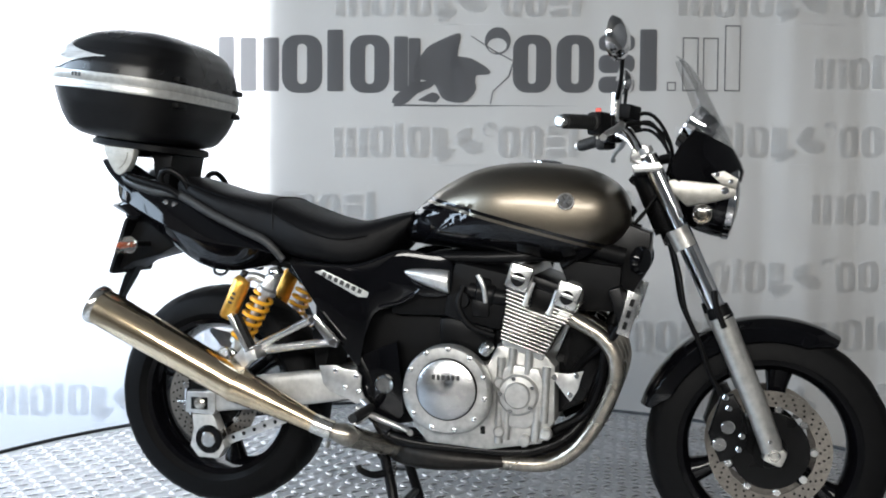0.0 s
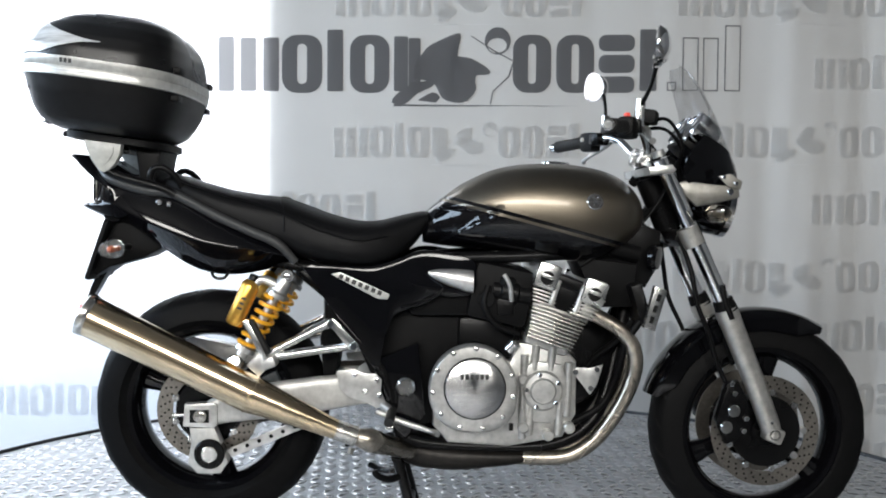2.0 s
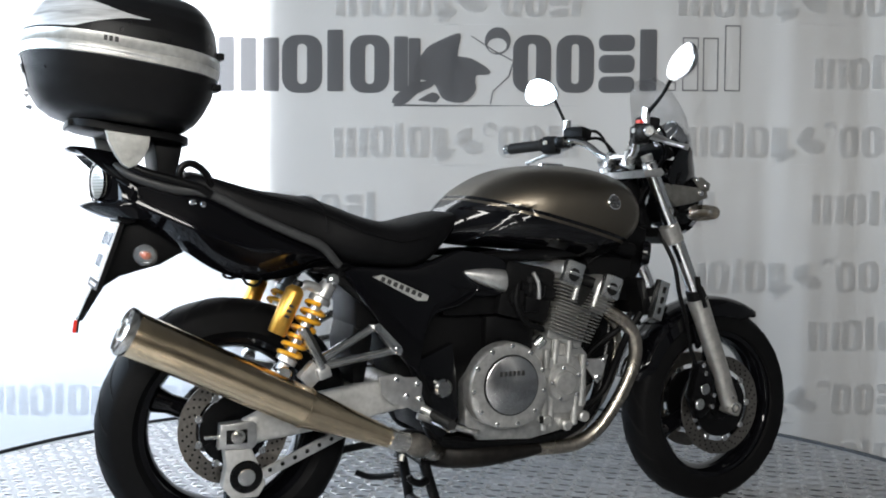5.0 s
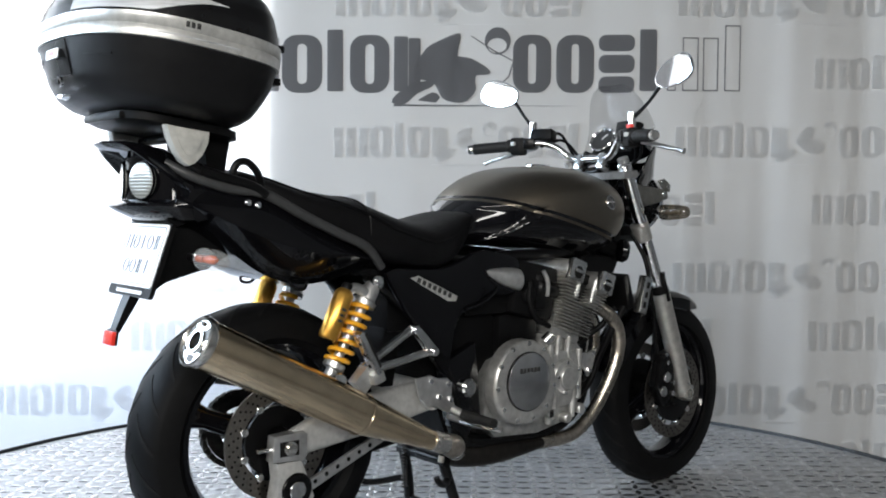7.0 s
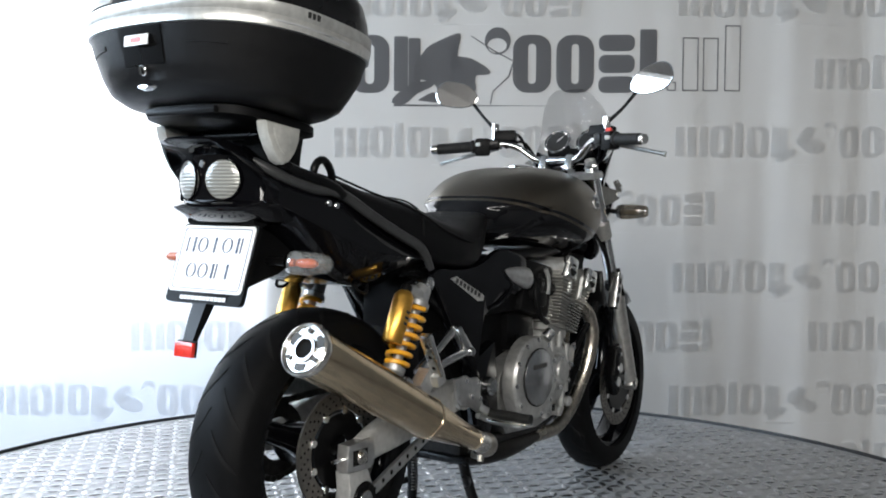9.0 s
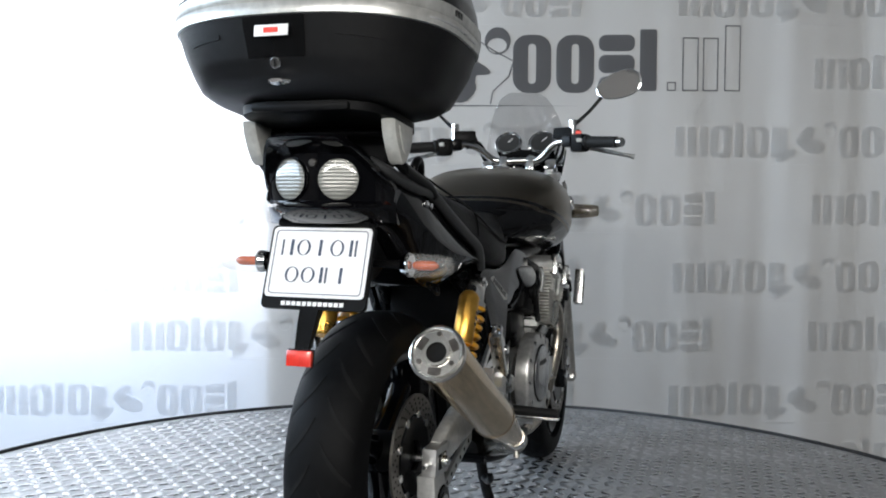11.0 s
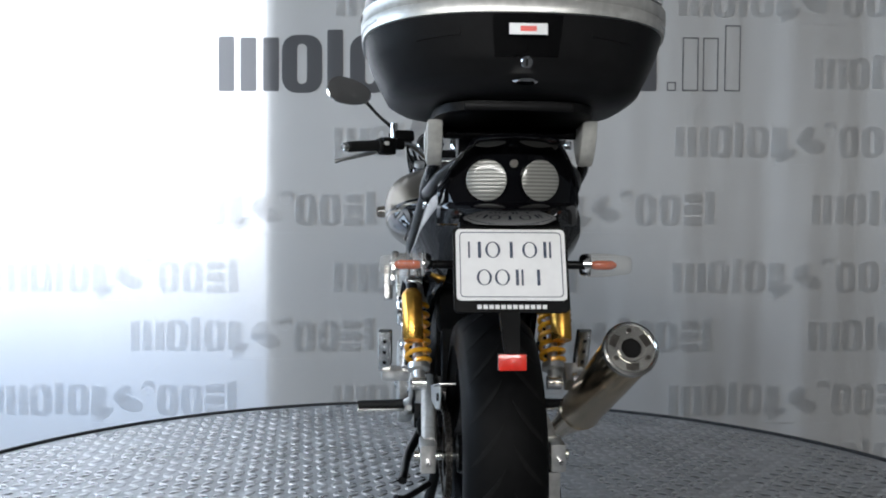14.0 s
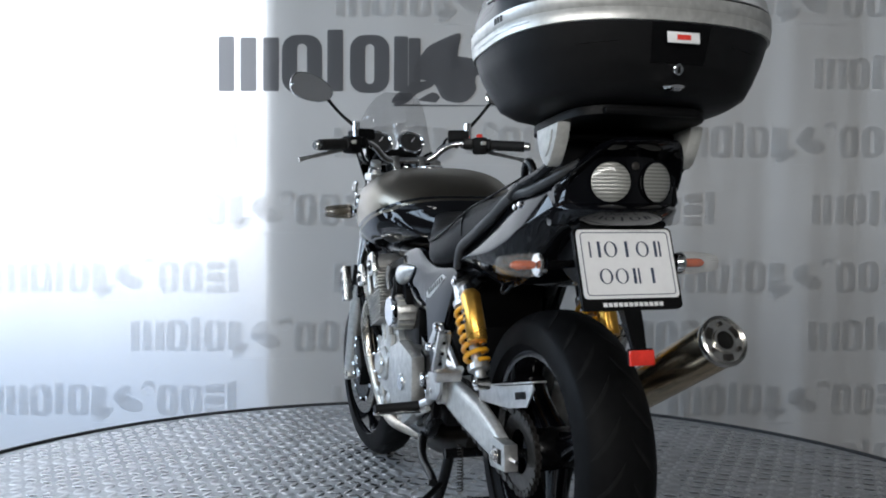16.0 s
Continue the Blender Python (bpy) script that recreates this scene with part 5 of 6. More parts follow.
part("collector", loft_x([(0.50, 0.285, 0.225, 0.06), (0.56, 0.285, 0.205, 0.10), (0.66, 0.278, 0.200, 0.12), (0.78, 0.268, 0.210, 0.115), (0.84, 0.262, 0.220, 0.11)], lambda a, s: (s[3] * sgnpow(math.cos(a), 0.6) - 0.02, (s[1] + s[2]) / 2 + (s[1] - s[2]) / 2 * sgnpow(math.sin(a), 0.7)), 28), COLLECTOR, moto, "black exhaust collector box")
MA, MB = Vector((-0.266, -0.238, 0.630)), Vector((0.143, -0.228, 0.428))
MC, MD = Vector((0.362, -0.218, 0.334)), Vector((0.405, -0.212, 0.318))
mm = axis_matrix(MA, MB)
L1 = (MB - MA).length
muff = part("muffler", lathe([(0.0500, 0.012), (0.0515, 0.02), (0.0500, L1 * 0.5), (0.0475, L1)], mm, 48), STEEL, moto, "brushed steel muffler cone")
part("muffler_cone", tube([MB, MB.lerp(MC, 0.5), MC], [0.0475, 0.0345, 0.0235], 40), STEEL, muff, "tapered steel muffler front")
part("muffler_seam", lathe([(0.0480, L1 - 0.003), (0.0492, L1 - 0.002), (0.0492, L1 + 0.002), (0.0480, L1 + 0.003)], mm, 48, closed=True), STEEL, muff)
part("muffler_collar", tube([MC - (MD - MC) * 0.2, MD], 0.0255, 28), STEEL_CAP, muff)
part("muffler_joint", tube([MD, (0.44, -0.200, 0.306), (0.475, -0.170, 0.288), (0.53, -0.11, 0.262), (0.58, -0.07, 0.25)], [0.021, 0.030, 0.027, 0.025, 0.03], 20, smooth=5), HEADER_STEEL, muff, "swollen steel joint pipe")
part("joint_clamp", tube([(0.395, -0.214, 0.290), (0.390, -0.216, 0.275)], 0.008, 8), BRACKET, muff)
part("muffler_rim", lathe([(0.0500, 0.02), (0.0535, 0.016), (0.0555, 0.006), (0.0545, -0.002), (0.0500, -0.005), (0.0470, -0.002), (0.0465, 0.010), (0.0480, 0.02)], mm, 48, closed=True), STEEL_CAP, muff, "polished end ring")
part("end_plate", lathe([(0.0475, 0.0015), (0.0265, 0.0015), (0.0255, -0.004), (0.0200, -0.004), (0.0200, 0.03), (0.0475, 0.03)], mm, 48, closed=True), STEEL_CAP, muff, "flat end plate")
# near-black cap just inside the pipe gives the bore its darkness
part("bore_cap", lathe([(0.0198, 0.004), (0.0198, 0.010), (0.004, 0.011)], mm, 28), DARK_HOLE, muff)
for k in range(3):
    a = radians(90 + 120 * k)
    part("end_screw", lathe([(0.0050, -0.003), (0.0050, 0.004), (0.002, 0.004)], mm @ Matrix.Translation((0.037 * math.cos(a), 0.037 * math.sin(a), 0.0)), 12), CHAIN, muff)
    a2 = a + radians(60)
    # dark slab on the plate's face, painted shade in place of a recess
    b_ = skin([[Vector((r * math.cos(a2 + d), r * math.sin(a2 + d), h)) for r, d in ((0.031, -0.42), (0.031, 0.42), (0.043, 0.30), (0.0445, 0.0), (0.043, -0.30))] for h in (0.0010, 0.0003)])
    b_.transform(mm)
    part("recess_patch", b_, CHAIN, muff)
part("muffler_hanger", prism([(0.13, 0.50), (0.165, 0.535), (0.20, 0.51), (0.16, 0.47)], -0.222, -0.190, 0.004), ALU, muff)
part("hanger_nut", disc((0.098, -0.20, 0.505), (0, -1, 0.3), 0.017, 0.016, 18, 0.004), ALU_BRIGHT, muff)

# ---- number plate, rear mudguard, reflector, indicators ----
part("rear_mudguard", prism([(-0.215, 0.905), (-0.242, 0.852), (-0.308, 0.720), (-0.29, 0.712), (-0.255, 0.735), (-0.165, 0.760), (-0.10, 0.795), (-0.13, 0.85)], -0.075, 0.075, 0.008), BLACK_PLASTIC, moto, "black plastic rear mudguard")
PT, PBt = Vector((-0.254, 0, 0.858)), Vector((-0.303, 0, 0.716))
ang = math.degrees(math.atan2(PT.x - PBt.x, PT.z - PBt.z))
pc = (PT + PBt) / 2
pm = Matrix.Translation(pc) @ pose(0, 0, 0, 0, ang, 0)
hgt = (PT - PBt).length


def plate_slab(y0, y1, z0, z1, x0, x1, bevel=0.0):
    b_ = box(((x0 + x1) / 2, (y0 + y1) / 2, (z0 + z1) / 2), (x1 - x0, y1 - y0, z1 - z0), bevel)
    b_.transform(pm)
    return b_


def plate_round(y0, y1, z0, z1, x0, x1, r):
    pts = rounded(y0, y1, z0, z1, r)
    b_ = skin([[Vector((x, y, z)) for y, z in pts] for x in (x0, x1)])
    b_.transform(pm)
    return b_


holder = part("plate_holder", plate_round(-0.110, 0.110, -hgt / 2 - 0.012, hgt / 2 + 0.004, -0.004, 0.006, 0.010), BLACK_PLASTIC, moto, "black plate holder with a pale strip of marks")
plate = part("number_plate", plate_round(-0.105, 0.105, -hgt / 2 + 0.010, hgt / 2, -0.0065, -0.003, 0.009), PLATE_WHITE, holder, "white dealer plate with dark blue bars")
b = bmesh.new()
o_, i_ = rounded(-0.098, 0.098, -hgt / 2 + 0.016, hgt / 2 - 0.006, 0.008), rounded(-0.0965, 0.0965, -hgt / 2 + 0.0175, hgt / 2 - 0.0075, 0.007)
skin([[Vector((x, y, z)) for y, z in q] for q, x in ((o_, -0.0066), (o_, -0.0074), (i_, -0.0074), (i_, -0.0066))], closed=True, bm=b)
b.transform(pm)
part("plate_border", b, INK_BLUE, holder)
def plate_mark(kind, y, z0, z1, w=0.0125):
    """Plain shapes in place of letters: upright bars and slim rings."""
    if kind == "ring":
        o2 = [(y + w * 1.15 * math.cos(a), (z0 + z1) / 2 + (z1 - z0) / 2 * math.sin(a)) for a in (2 * math.pi * i / 24 for i in range(24))]
        i2 = [(y + w * 0.80 * math.cos(a), (z0 + z1) / 2 + (z1 - z0) * 0.46 * math.sin(a)) for a in (2 * math.pi * i / 24 for i in range(24))]
        b_ = skin([[Vector((x, yy, zz)) for yy, zz in q] for q, x in ((o2, -0.0062), (o2, -0.0076), (i2, -0.0076), (i2, -0.0062))], closed=True)
        b_.transform(pm)
        part("plate_ring", b_, INK_BLUE, holder)
        return
    for dy, wd in {"pair": ((w * 0.8, 0.0016), (-w * 0.8, 0.0030)), "one": ((0, 0.0028),), "two": ((w * 0.5, 0.0028), (-w * 0.3, 0.0018))}[kind]:
        part("plate_bar", plate_slab(y + dy - wd, y + dy + wd, z0, z1, -0.0076, -0.0060), INK_BLUE, holder)


for k, kind in enumerate(("pair", "ring", "one", "ring", "two")):
    plate_mark(kind, 0.070 - k * 0.0355, 0.018, 0.050)
for k, kind in enumerate(("ring", "ring", "two", "one")):
    plate_mark(kind, 0.052 - k * 0.0345, -0.036, -0.005)
for k in range(12):
    y = 0.062 - k * 0.0112
    part("holder_bar", plate_slab(y - 0.0042, y + 0.0042, -hgt / 2 - 0.006, -hgt / 2 + 0.002, -0.0052, -0.0036), PLATE_WHITE, holder)
part("reflector_stem", skin([[Vector((x + dx, 0.005 + dy, z)) for dx, dy in ((-a, -w), (a, -w), (a, w), (-a, w))] for x, z, a, w in ((-0.283, 0.735, 0.014, 0.021), (-0.312, 0.680, 0.011, 0.018), (-0.338, 0.628, 0.006, 0.014))]), BLACK_SATIN, moto, "tapered black reflector stem")
rf = part("rear_reflector", box((-0.349, 0.005, 0.617), (0.009, 0.052, 0.030), 0.002, turn=(0, 8, 0)), RED_LENS, moto, "red rectangular rear reflector")
part("reflector_back", box((-0.343, 0.005, 0.618), (0.005, 0.054, 0.032), 0.001, turn=(0, 8, 0)), BLACK_PLASTIC, rf)


def indicator(c, s, place, stalk_to, shell, glass):
    """A clear cone lens on a short stalk, its bulb inside."""
    c = Vector(c)
    m_ = axis_matrix(c, c + Vector((0, s, 0)))
    lens = place("indicator", lathe([(0.012, -0.004), (0.0235, 0.0), (0.0245, 0.012), (0.0225, 0.05), (0.0185, 0.082), (0.015, 0.088), (0.006, 0.090)], m_, 24), glass, moto, "clear cone turn indicator with orange bulb")
    place("indicator_bulb", lathe([(0.007, 0.010), (0.0095, 0.02), (0.0095, 0.05), (0.004, 0.060)], m_, 16), ORANGE_BULB if glass is CLEAR else GREY_PLASTIC, lens)
    place("indicator_reflector", lathe([(0.022, 0.002), (0.022, 0.006), (0.006, 0.007)], m_, 20), CHROME, lens)
    place("indicator_collar", lathe([(0.019, -0.012), (0.0215, -0.008), (0.0235, 0.001), (0.012, 0.0015)], m_, 24), shell, lens)
    place("indicator_stalk", tube([c + Vector((0, -s * 0.006, 0)), Vector(stalk_to)], [0.009, 0.0075], 12), BLACK_SATIN, lens)


for s in (-1, 1):
    indicator((-0.212, s * 0.160, 0.789), s, part, (-0.20, s * 0.06, 0.790), CHROME, CLEAR)
    indicator((1.318, s * 0.155, 0.886), s, fpart, (1.318, s * 0.09, 0.892), CHROME, SMOKED)

# ---- fork ----
for s in (-1, 1):
    tp = fpart("fork_tube", tube([(1.190, s * 0.106, 1.030), (1.378, s * 0.106, 0.620)], 0.0215, 24), CHROME, moto, "chromed fork tube")
    fpart("fork_cap", tube([(1.187, s * 0.106, 1.036), (1.181, s * 0.106, 1.050)], 0.017, 16), ALU, tp)
    fpart("dust_seal", tube([(1.360, s * 0.106, 0.660), (1.374, s * 0.106, 0.628)], [0.027, 0.0305], 24), BLACK_PLASTIC, tp)
    sl = fpart("fork_slider", tube([(1.370, s * 0.106, 0.635), (1.395, s * 0.106, 0.575), (1.455, s * 0.106, 0.430), (1.494, s * 0.106, 0.325), (1.503, s * 0.106, 0.292)], [0.0305, 0.0295, 0.0275, 0.027, 0.0235], 24), FORK_GREY, moto, "grey cast fork slider")
    fpart("axle_clamp", box((1.503, s * 0.106, 0.300), (0.050, 0.044, 0.042), 0.010, turn=(0, 22, 0)), FORK_GREY, sl)
    fpart("axle_end", lathe([(0.0155, 0), (0.0155, 0.006), (0.010, 0.007), (0.010, 0.002), (0.003, 0.002)], axis_matrix((1.500, s * 0.126, 0.302), (1.500, s, 0.302)), 20), STEEL_CAP, sl)
    fpart("slider_screw", disc((1.490, s * 0.130, 0.335), (0, s, 0), 0.005, 0.004, 10), CHROME, sl)
    cal = fpart("front_caliper", prism([(1.345, 0.345), (1.375, 0.275), (1.400, 0.285), (1.440, 0.320), (1.432, 0.395), (1.405, 0.445), (1.375, 0.440)], s * 0.078, s * 0.118, 0.010), BLACK_SATIN, moto, "black front brake caliper")
    for x, z in ((1.392, 0.365), (1.372, 0.322)):
        fpart("piston_cap", disc((x, s * 0.117, z), (0, s, 0), 0.0165, 0.006, 22), ALU_BRIGHT, cal)
    for x, z in ((1.385, 0.438), (1.393, 0.412), (1.425, 0.345), (1.418, 0.312)):
        fpart("caliper_bolt", bolt((x, s * 0.117, z), (0, s, 0), 0.0075, 0.008), CHROME, cal)
    fpart("brake_hose", tube([(1.245, s * 0.085, 0.83), (1.268, s * 0.125, 0.74), (1.285, s * 0.130, 0.65), (1.320, s * 0.120, 0.57), (1.345, s * 0.105, 0.50), (1.375, s * 0.095, 0.44)], 0.0065, 10, smooth=6), BLACK_PLASTIC, moto)
    fpart("hose_guide", tube([(1.352, s * 0.128, 0.70), (1.358, s * 0.132, 0.66), (1.378, s * 0.134, 0.61)], 0.008, 8, smooth=4), BLACK_PLASTIC, moto)
    # lower clamp around each tube
    fpart("lower_clamp", tube([(1.262, s * 0.106, 0.855 - 0.005), (1.285, s * 0.106, 0.803)], 0.029, 24), FORK_GREY, moto, "grey lower fork clamp")
fpart("lower_bridge", box((1.262, 0, 0.820), (0.055, 0.19, 0.035), 0.010, turn=(0, 24, 0)), BLACK_SATIN, moto)
ub = prism([(1.150, 1.006), (1.215, 1.014), (1.226, 1.000), (1.215, 0.990), (1.155, 0.986)], -0.135, 0.135, 0.006)
fpart("upper_clamp", ub, ALU, moto, "pale aluminium top yoke")
fpart("steering_stem", tube([(1.175, 0, 1.020), (1.262, 0, 0.815)], 0.028, 20), BLACK_SATIN, moto)
fpart("stem_nut", tube([(1.176, 0, 1.015), (1.171, 0, 1.030)], 0.018, 6), CHROME, moto)
part("head_tube", tube([(1.185, 0, 0.985), (1.245, 0, 0.845)], 0.036, 20), BLACK_SATIN, moto)

# front fender
rings = []
for k in range(27):
    a = radians(163 - 104 * k / 26)
    r = 0.327
    endk = min(1.0, k / 3 + 0.25, (26 - k) / 4 + 0.25)
    hw = 0.066 * (0.72 + 0.28 * endk)
    prof = [(hw, r - 0.045 * endk - 0.01), (hw * 1.02, r - 0.02), (hw * 0.86, r - 0.006), (hw * 0.45, r + 0.002), (0, r + 0.004)]
    full = prof + [(-y, q) for y, q in reversed(prof[:-1])]
    inner = [(y * 0.94, q - 0.004) for y, q in reversed(full)]
    rings.append([Vector((FRONT.x + q * math.cos(a), y, FRONT.z + q * math.sin(a))) for y, q in full + inner])
fend = fpart("front_fender", skin(rings), BLACK_PAINT, moto, "gloss black front fender")
for s in (-1, 1):
    fpart("fender_bracket", prism([(1.375, 0.55), (1.42, 0.57), (1.44, 0.51), (1.40, 0.48)], s * 0.066, s * 0.082, 0.003), BLACK_SATIN, fend)

# ---- headlamp, cowl, screen, gauges ----
hm = axis_matrix((1.270, 0, 0.935), (1.42, 0, 0.915))
hl = fpart("headlamp", lathe([(0.030, 0.0), (0.062, 0.015), (0.082, 0.05), (0.090, 0.09), (0.092, 0.118), (0.088, 0.126)], hm, 40), BLACK_PAINT, moto, "round black headlamp with chrome rim")
fpart("headlamp_rim", lathe([(0.086, 0.116), (0.096, 0.116), (0.096, 0.132), (0.090, 0.136), (0.084, 0.132)], hm, 40, closed=True), CHROME, hl)
fpart("headlamp_glass", lathe([(0.085, 0.126), (0.07, 0.138), (0.04, 0.146), (0.006, 0.149)], hm, 36), LENS, hl)
for s in (-1, 1):
    br = fpart("lamp_bracket", prism([(1.232, 0.962), (1.250, 0.972), (1.345, 0.962), (1.398, 0.958), (1.402, 0.930), (1.345, 0.915), (1.285, 0.905), (1.262, 0.925)], s * 0.100, s * 0.116, 0.005), BRACKET, moto, "satin aluminium headlamp bracket")
    fpart("bracket_screw", disc((1.375, s * 0.115, 0.944), (0, s, 0), 0.009, 0.005, 16), CHROME, br)
    fpart("cowl_stay", prism([(1.340, 0.985), (1.372, 0.992), (1.405, 0.972), (1.400, 0.950), (1.365, 0.958)], s * 0.117, s * 0.123, 0.002), BRACKET, br)
    for x, z in ((1.355, 0.983), (1.388, 0.966)):
        fpart("stay_screw", disc((x, s * 0.122, z), (0, s, 0), 0.006, 0.004, 12), CHROME, br)

COWL = ((0.955, 1.400, 0.112, 1.272), (0.985, 1.424, 0.124, 1.248), (1.020, 1.430, 0.136, 1.248), (1.055, 1.422, 0.140, 1.268), (1.090, 1.406, 0.140, 1.300), (1.120, 1.388, 0.136, 1.312), (1.160, 1.364, 0.128, 1.311), (1.200, 1.338, 0.116, 1.296), (1.240, 1.312, 0.098, 1.279), (1.268, 1.290, 0.076, 1.266), (1.286, 1.270, 0.045, 1.257))


def cowl_sheet(lo, hi, thick):
    rows = COWL[lo:hi]
    n = 24
    out, inn = [], []
    for z_, nose, w, rear in rows:
        o_row, i_row = [], []
        for k in range(n + 1):
            u = -1 + 2 * k / n
            z = z_ - 0.045 * (1 - u * u) * max(0.0, 1 - abs(z_ - 1.085) / 0.15)
            o_row.append(Vector((nose - (nose - rear) * abs(u) ** 2.2, w * u, z)))
            i_row.append(Vector((nose - thick - (nose - rear - thick * 0.3) * abs(u) ** 2.2, (w - thick) * u, z)))
        out.append(o_row)
        inn.append(i_row)
    rings = [o + list(reversed(i)) for o, i in zip(out, inn)]
    return skin(rings)


fpart("headlamp_cowl", cowl_sheet(0, 5, 0.004), BLACK_PAINT, moto, "gloss black headlamp cowl")
fpart("windscreen", cowl_sheet(4, 11, 0.003), SCREEN, moto, "small smoked clear windscreen")
for s in (-1, 1):
    gm = axis_matrix((1.322, s * 0.058, 1.098), (1.240, s * 0.058, 1.155))
    gg = fpart("gauge", lathe([(0.020, -0.036), (0.036, -0.030), (0.043, -0.012), (0.044, 0.012), (0.0475, 0.014), (0.0475, 0.040), (0.044, 0.044), (0.041, 0.040), (0.006, 0.039)], gm, 32), CHROME, moto, "chrome-rimmed round gauge")
    fpart("gauge_face", lathe([(0.0375, 0.0395), (0.0375, 0.0405), (0.004, 0.0407)], gm, 32), INK_BLACK, gg)
    fpart("gauge_needle", tube([gm @ Vector((0, 0, 0.042)), gm @ Vector((0.016, 0.018, 0.042))], 0.0012, 5), PLATE_WHITE, gg)
fpart("gauge_bracket", box((1.285, 0, 1.070), (0.05, 0.16, 0.03), 0.008, turn=(0, 40, 0)), BLACK_PLASTIC, moto)
fpart("wire_bundle", tube([(1.15, 0.03, 0.97), (1.20, 0.05, 1.02), (1.26, 0.03, 1.03), (1.28, 0.0, 0.97)], 0.013, 10, smooth=6), BLACK_PLASTIC, moto)
for k, (y0, y1) in enumerate(((-0.15, -0.05), (0.15, 0.05), (-0.17, 0.02), (0.17, -0.02))):
    fpart("control_cable", tube([(1.10, y0, 1.095), (1.19, y0 * 0.9, 1.105 + 0.012 * k), (1.245, y0 * 0.7, 1.05), (1.235, y1, 0.98), (1.19, y1, 0.90), (1.12, y1, 0.82)], 0.0048, 8, smooth=6), BLACK_PLASTIC, moto)

# ---- handlebar, controls, mirrors ----
hb_pts = [(1.166, 0.0, 1.052), (1.166, 0.055, 1.052), (1.158, 0.085, 1.062), (1.138, 0.120, 1.092), (1.112, 0.155, 1.106), (1.085, 0.20, 1.104), (1.040, 0.275, 1.098), (0.994, 0.352, 1.092)]
bar = fpart("handlebar", tube([(x, -y, z) for x, y, z in reversed(hb_pts[1:])] + hb_pts, 0.0112, 14, smooth=4), CHROME, moto, "chromed tubular handlebar")
for s in (-1, 1):
    fpart("bar_clamp", box((1.168, s * 0.045, 1.040), (0.040, 0.026, 0.050), 0.007, turn=(0, 20, 0)), ALU_BRIGHT, bar)
    g0, g1 = Vector((1.060, s * 0.242, 1.1005)), Vector((0.998, s * 0.346, 1.0925))
    d_ = (g1 - g0).normalized()
    gl = (g1 - g0).length
    prof = [(0.019, 0.0), (0.021, 0.004), (0.021, 0.010), (0.0165, 0.013)]
    for k in range(12):
        h = 0.016 + (gl - 0.024) * k / 12
        prof += [(0.0168, h), (0.0174, h + 0.002), (0.0174, h + 0.005), (0.0168, h + 0.0068)]
    prof += [(0.0175, gl - 0.004), (0.017, gl)]
    fpart("grip", lathe(prof, axis_matrix(g0, g1), 20), GRIP_RUBBER, bar, "black ribbed rubber grip")
    fpart("bar_end", lathe([(0.0135, 0.0), (0.0145, 0.003), (0.0145, 0.018), (0.011, 0.021)], axis_matrix(g1, g1 + d_), 20), ALU_BRIGHT, bar)
    sw = fpart("switch_housing", box(g0 - d_ * 0.025 + Vector((0, 0, -0.004)), (0.042, 0.050, 0.056), 0.010, turn=(0, 0, s * 31)), BLACK_PLASTIC, bar, "black switch housing")
    if s < 0:
        fpart("stop_switch", box(g0 - d_ * 0.028 + Vector((-0.004, 0, 0.026)), (0.014, 0.018, 0.016), 0.003), RED_MARK, sw, "red stop switch")
    fpart("switch_button", box(g0 - d_ * 0.022 + Vector((-0.022, 0, 0.004)), (0.008, 0.018, 0.012), 0.002), GREY_PLASTIC, sw)
    fpart("lever_perch", box(g0 - d_ * 0.062, (0.050, 0.036, 0.036), 0.008, turn=(0, 0, s * 31)), BLACK_SATIN, bar)
    lv = [g0 - d_ * 0.060 + Vector((0.034, 0, -0.006)), g0 + d_ * 0.0 + Vector((0.056, s * 0.01, -0.016)), g0 + d_ * 0.06 + Vector((0.070, s * 0.012, -0.026)), g0 + d_ * 0.115 + Vector((0.088, s * 0.025, -0.036)), g0 + d_ * 0.135 + Vector((0.098, s * 0.030, -0.040))]
    fpart("lever", tube(lv, [0.010, 0.0085, 0.007, 0.006, 0.0085], 10, smooth=4), ALU, bar, "aluminium hand lever")
    fpart("fluid_reservoir", box(g0 - d_ * 0.085 + Vector((0.030, 0, 0.026)), (0.055, 0.072, 0.036), 0.008, turn=(0, 8, s * 22)), BLACK_PLASTIC, bar, "black fluid reservoir")
    # mirror: chrome boss, black stem, rounded chrome shell with glass
    base = Vector((1.110, s * 0.193, 1.108))
    ms = fpart("mirror_boss", tube([base + Vector((0, 0, -0.004)), base + Vector((0.002, 0, 0.066))], 0.0125, 18), CHROME, bar, "chrome mirror boss")
    foot = Vector((1.126, s * 0.284, 1.246))
    b_ = tube([base + Vector((0.002, s * 0.004, 0.050)), base.lerp(foot, 0.55) + Vector((0.004, 0, 0.016)), foot], [0.0065, 0.005, 0.006], 10, smooth=4)
    st = fpart("mirror_stem", b_, BLACK_SATIN, moto, "black mirror stem with chrome shell")
    cm = Vector((1.112, s * 0.338, 1.276))
    nrm_ = Vector((-1, -s * 0.22, 0.12)).normalized()
    ua = Vector((0, s, 0.20))
    ua = (ua - nrm_ * ua.dot(nrm_)).normalized()
    va = ua.cross(nrm_)
    if va.z < 0:
        va = -va

    def oval(k, d):
        pts_ = []
        for i in range(32):
            q = 2 * math.pi * i / 32
            w = 0.074 * sgnpow(math.cos(q), 0.85)
            h_ = 0.043 * (1.0 + 0.18 * math.cos(q)) * sgnpow(math.sin(q), 0.9)
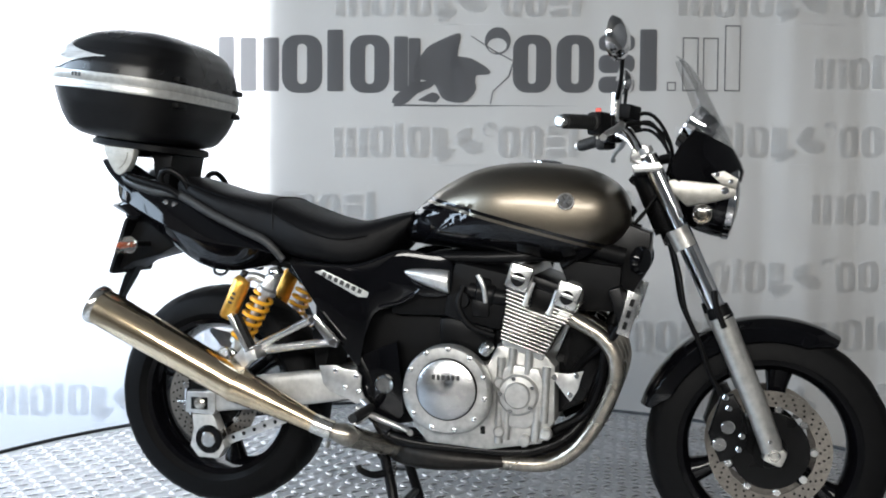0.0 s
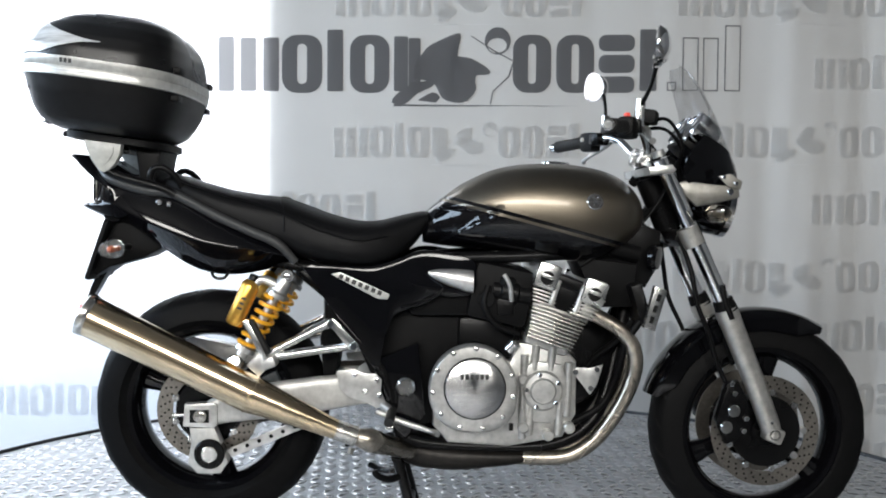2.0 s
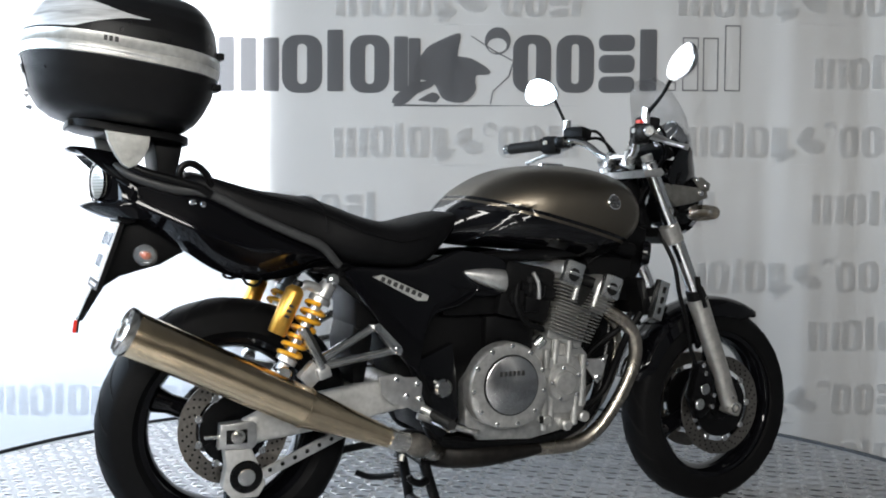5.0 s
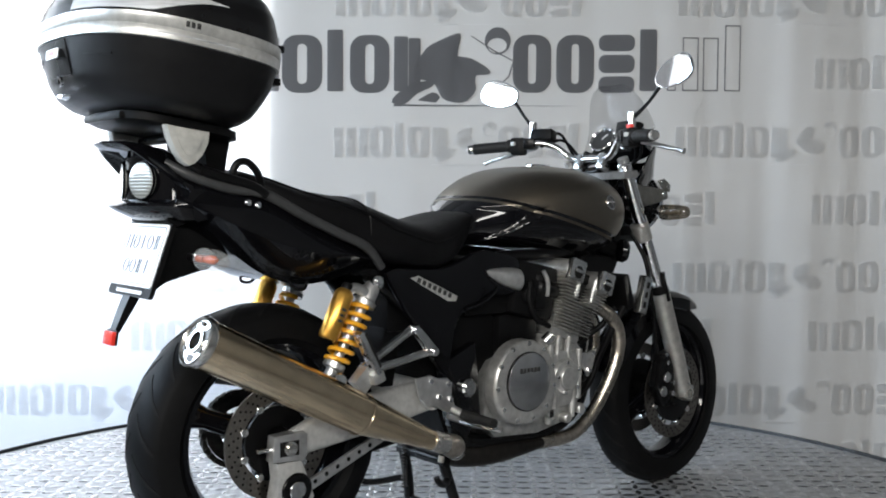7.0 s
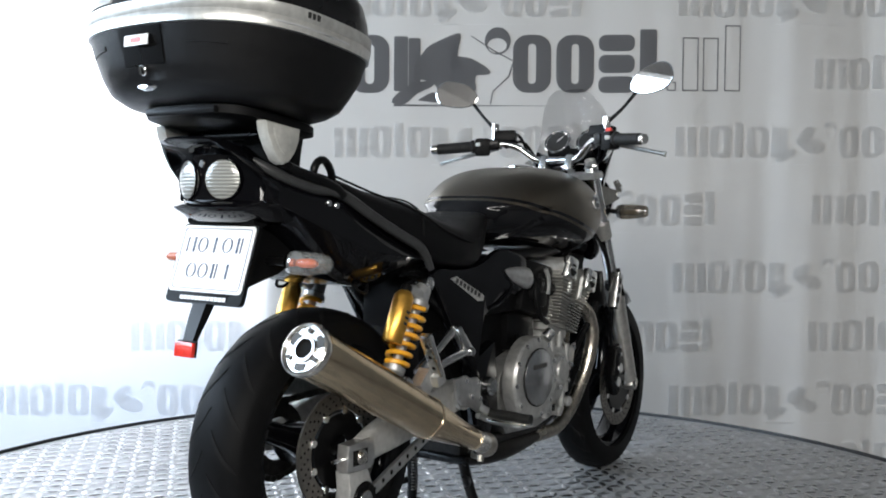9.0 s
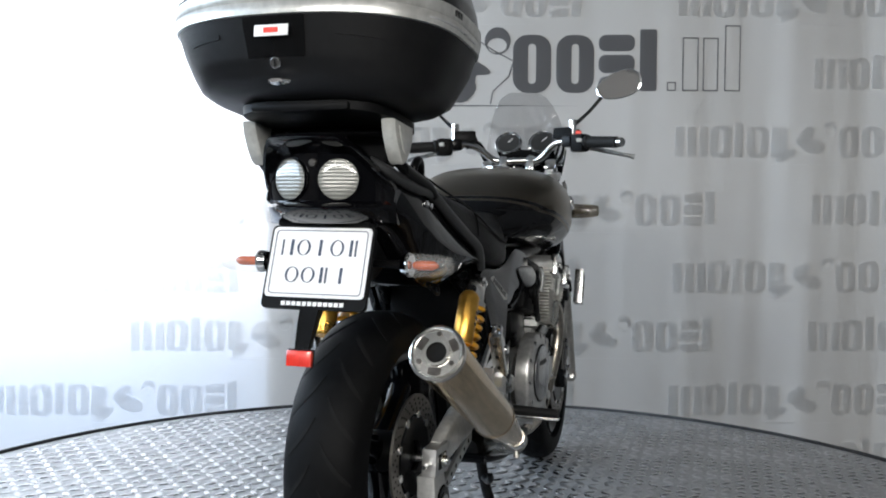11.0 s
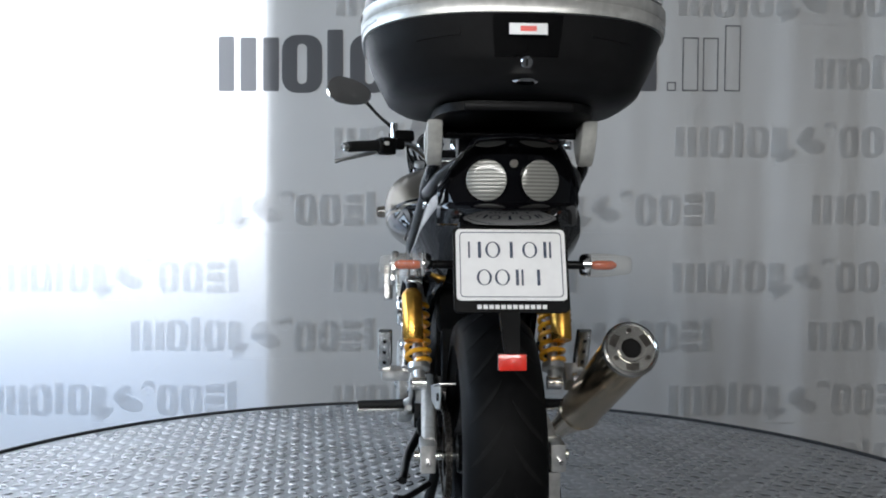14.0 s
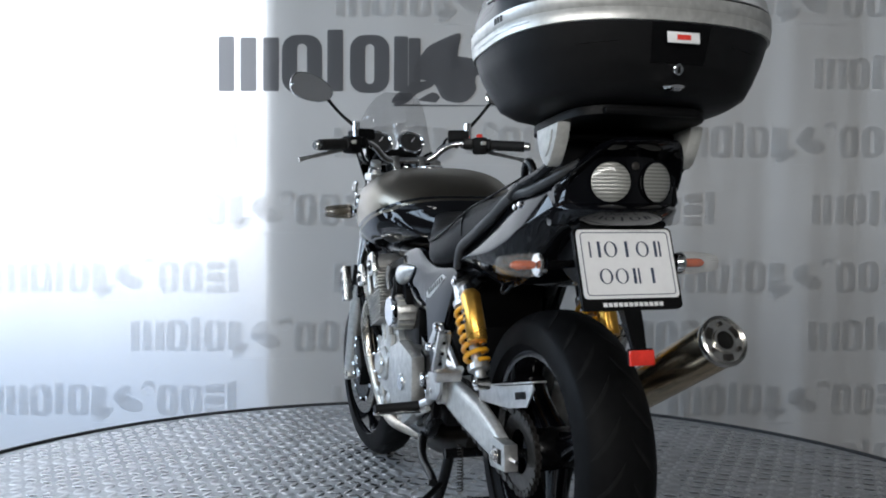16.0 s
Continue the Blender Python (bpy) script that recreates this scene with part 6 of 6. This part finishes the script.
            pts_.append(cm + ua * w * k + va * h_ * k + nrm_ * d)
        return pts_
    fpart("mirror_shell", skin([oval(0.15, -0.030), oval(0.55, -0.026), oval(0.88, -0.014), oval(1.0, 0.0), oval(1.0, 0.004), oval(0.95, 0.005)]), CHROME, st, "chrome mirror shell")
    fpart("mirror_glass", skin([oval(0.945, 0.0052), oval(0.94, 0.0062)]), MIRROR, st, "mirror glass", sharp=20)

# ---- centre stand ----
stand = part("centre_stand", tube([(0.505, -0.10, 0.235), (0.505, 0.10, 0.235)], 0.014, 12), BLACK_SATIN, moto, "black steel centre stand")
for s in (-1, 1):
    part("stand_leg", tube([(0.505, s * 0.085, 0.238), (0.530, s * 0.095, 0.150), (0.560, s * 0.125, 0.030), (0.562, s * 0.13, 0.016)], [0.015, 0.0145, 0.0145, 0.015], 12, smooth=3), BLACK_SATIN, stand)
    part("stand_foot", box((0.560, s * 0.135, 0.0075), (0.085, 0.034, 0.014), 0.004), BLACK_SATIN, stand)
part("stand_crossbar", tube([(0.545, -0.11, 0.085), (0.545, 0.11, 0.085)], 0.011, 12), BLACK_SATIN, stand)
part("stand_tang", tube([(0.52, -0.09, 0.185), (0.485, -0.115, 0.182), (0.455, -0.13, 0.197), (0.448, -0.13, 0.21)], [0.011, 0.010, 0.009, 0.008], 10, smooth=4), BLACK_SATIN, stand)
part("stand_pedal", tube([(0.53, 0.10, 0.15), (0.46, 0.17, 0.13), (0.42, 0.20, 0.14)], 0.009, 10, smooth=4), BLACK_SATIN, stand)
part("stand_spring", tube([Vector((0.49 + 0.0 * k, 0.06 + 0.008 * math.cos(k * 1.2), 0.26 - k * 0.0016)) + Vector((0.008 * math.sin(k * 1.2), 0, 0)) for k in range(80)], 0.002, 6), CHAIN, stand)
part("side_stand", tube([(0.60, 0.13, 0.27), (0.50, 0.165, 0.235), (0.38, 0.18, 0.215), (0.35, 0.185, 0.205)], [0.013, 0.012, 0.011, 0.012], 12, smooth=4), BLACK_SATIN, moto, "folded black side stand")


def motions():
    rows = [(t, pose(0, 0, 0, 0, 0, a)) for t, a in TURN]
    walk(turntable, rows)
    walk(moto, rows)


motions()
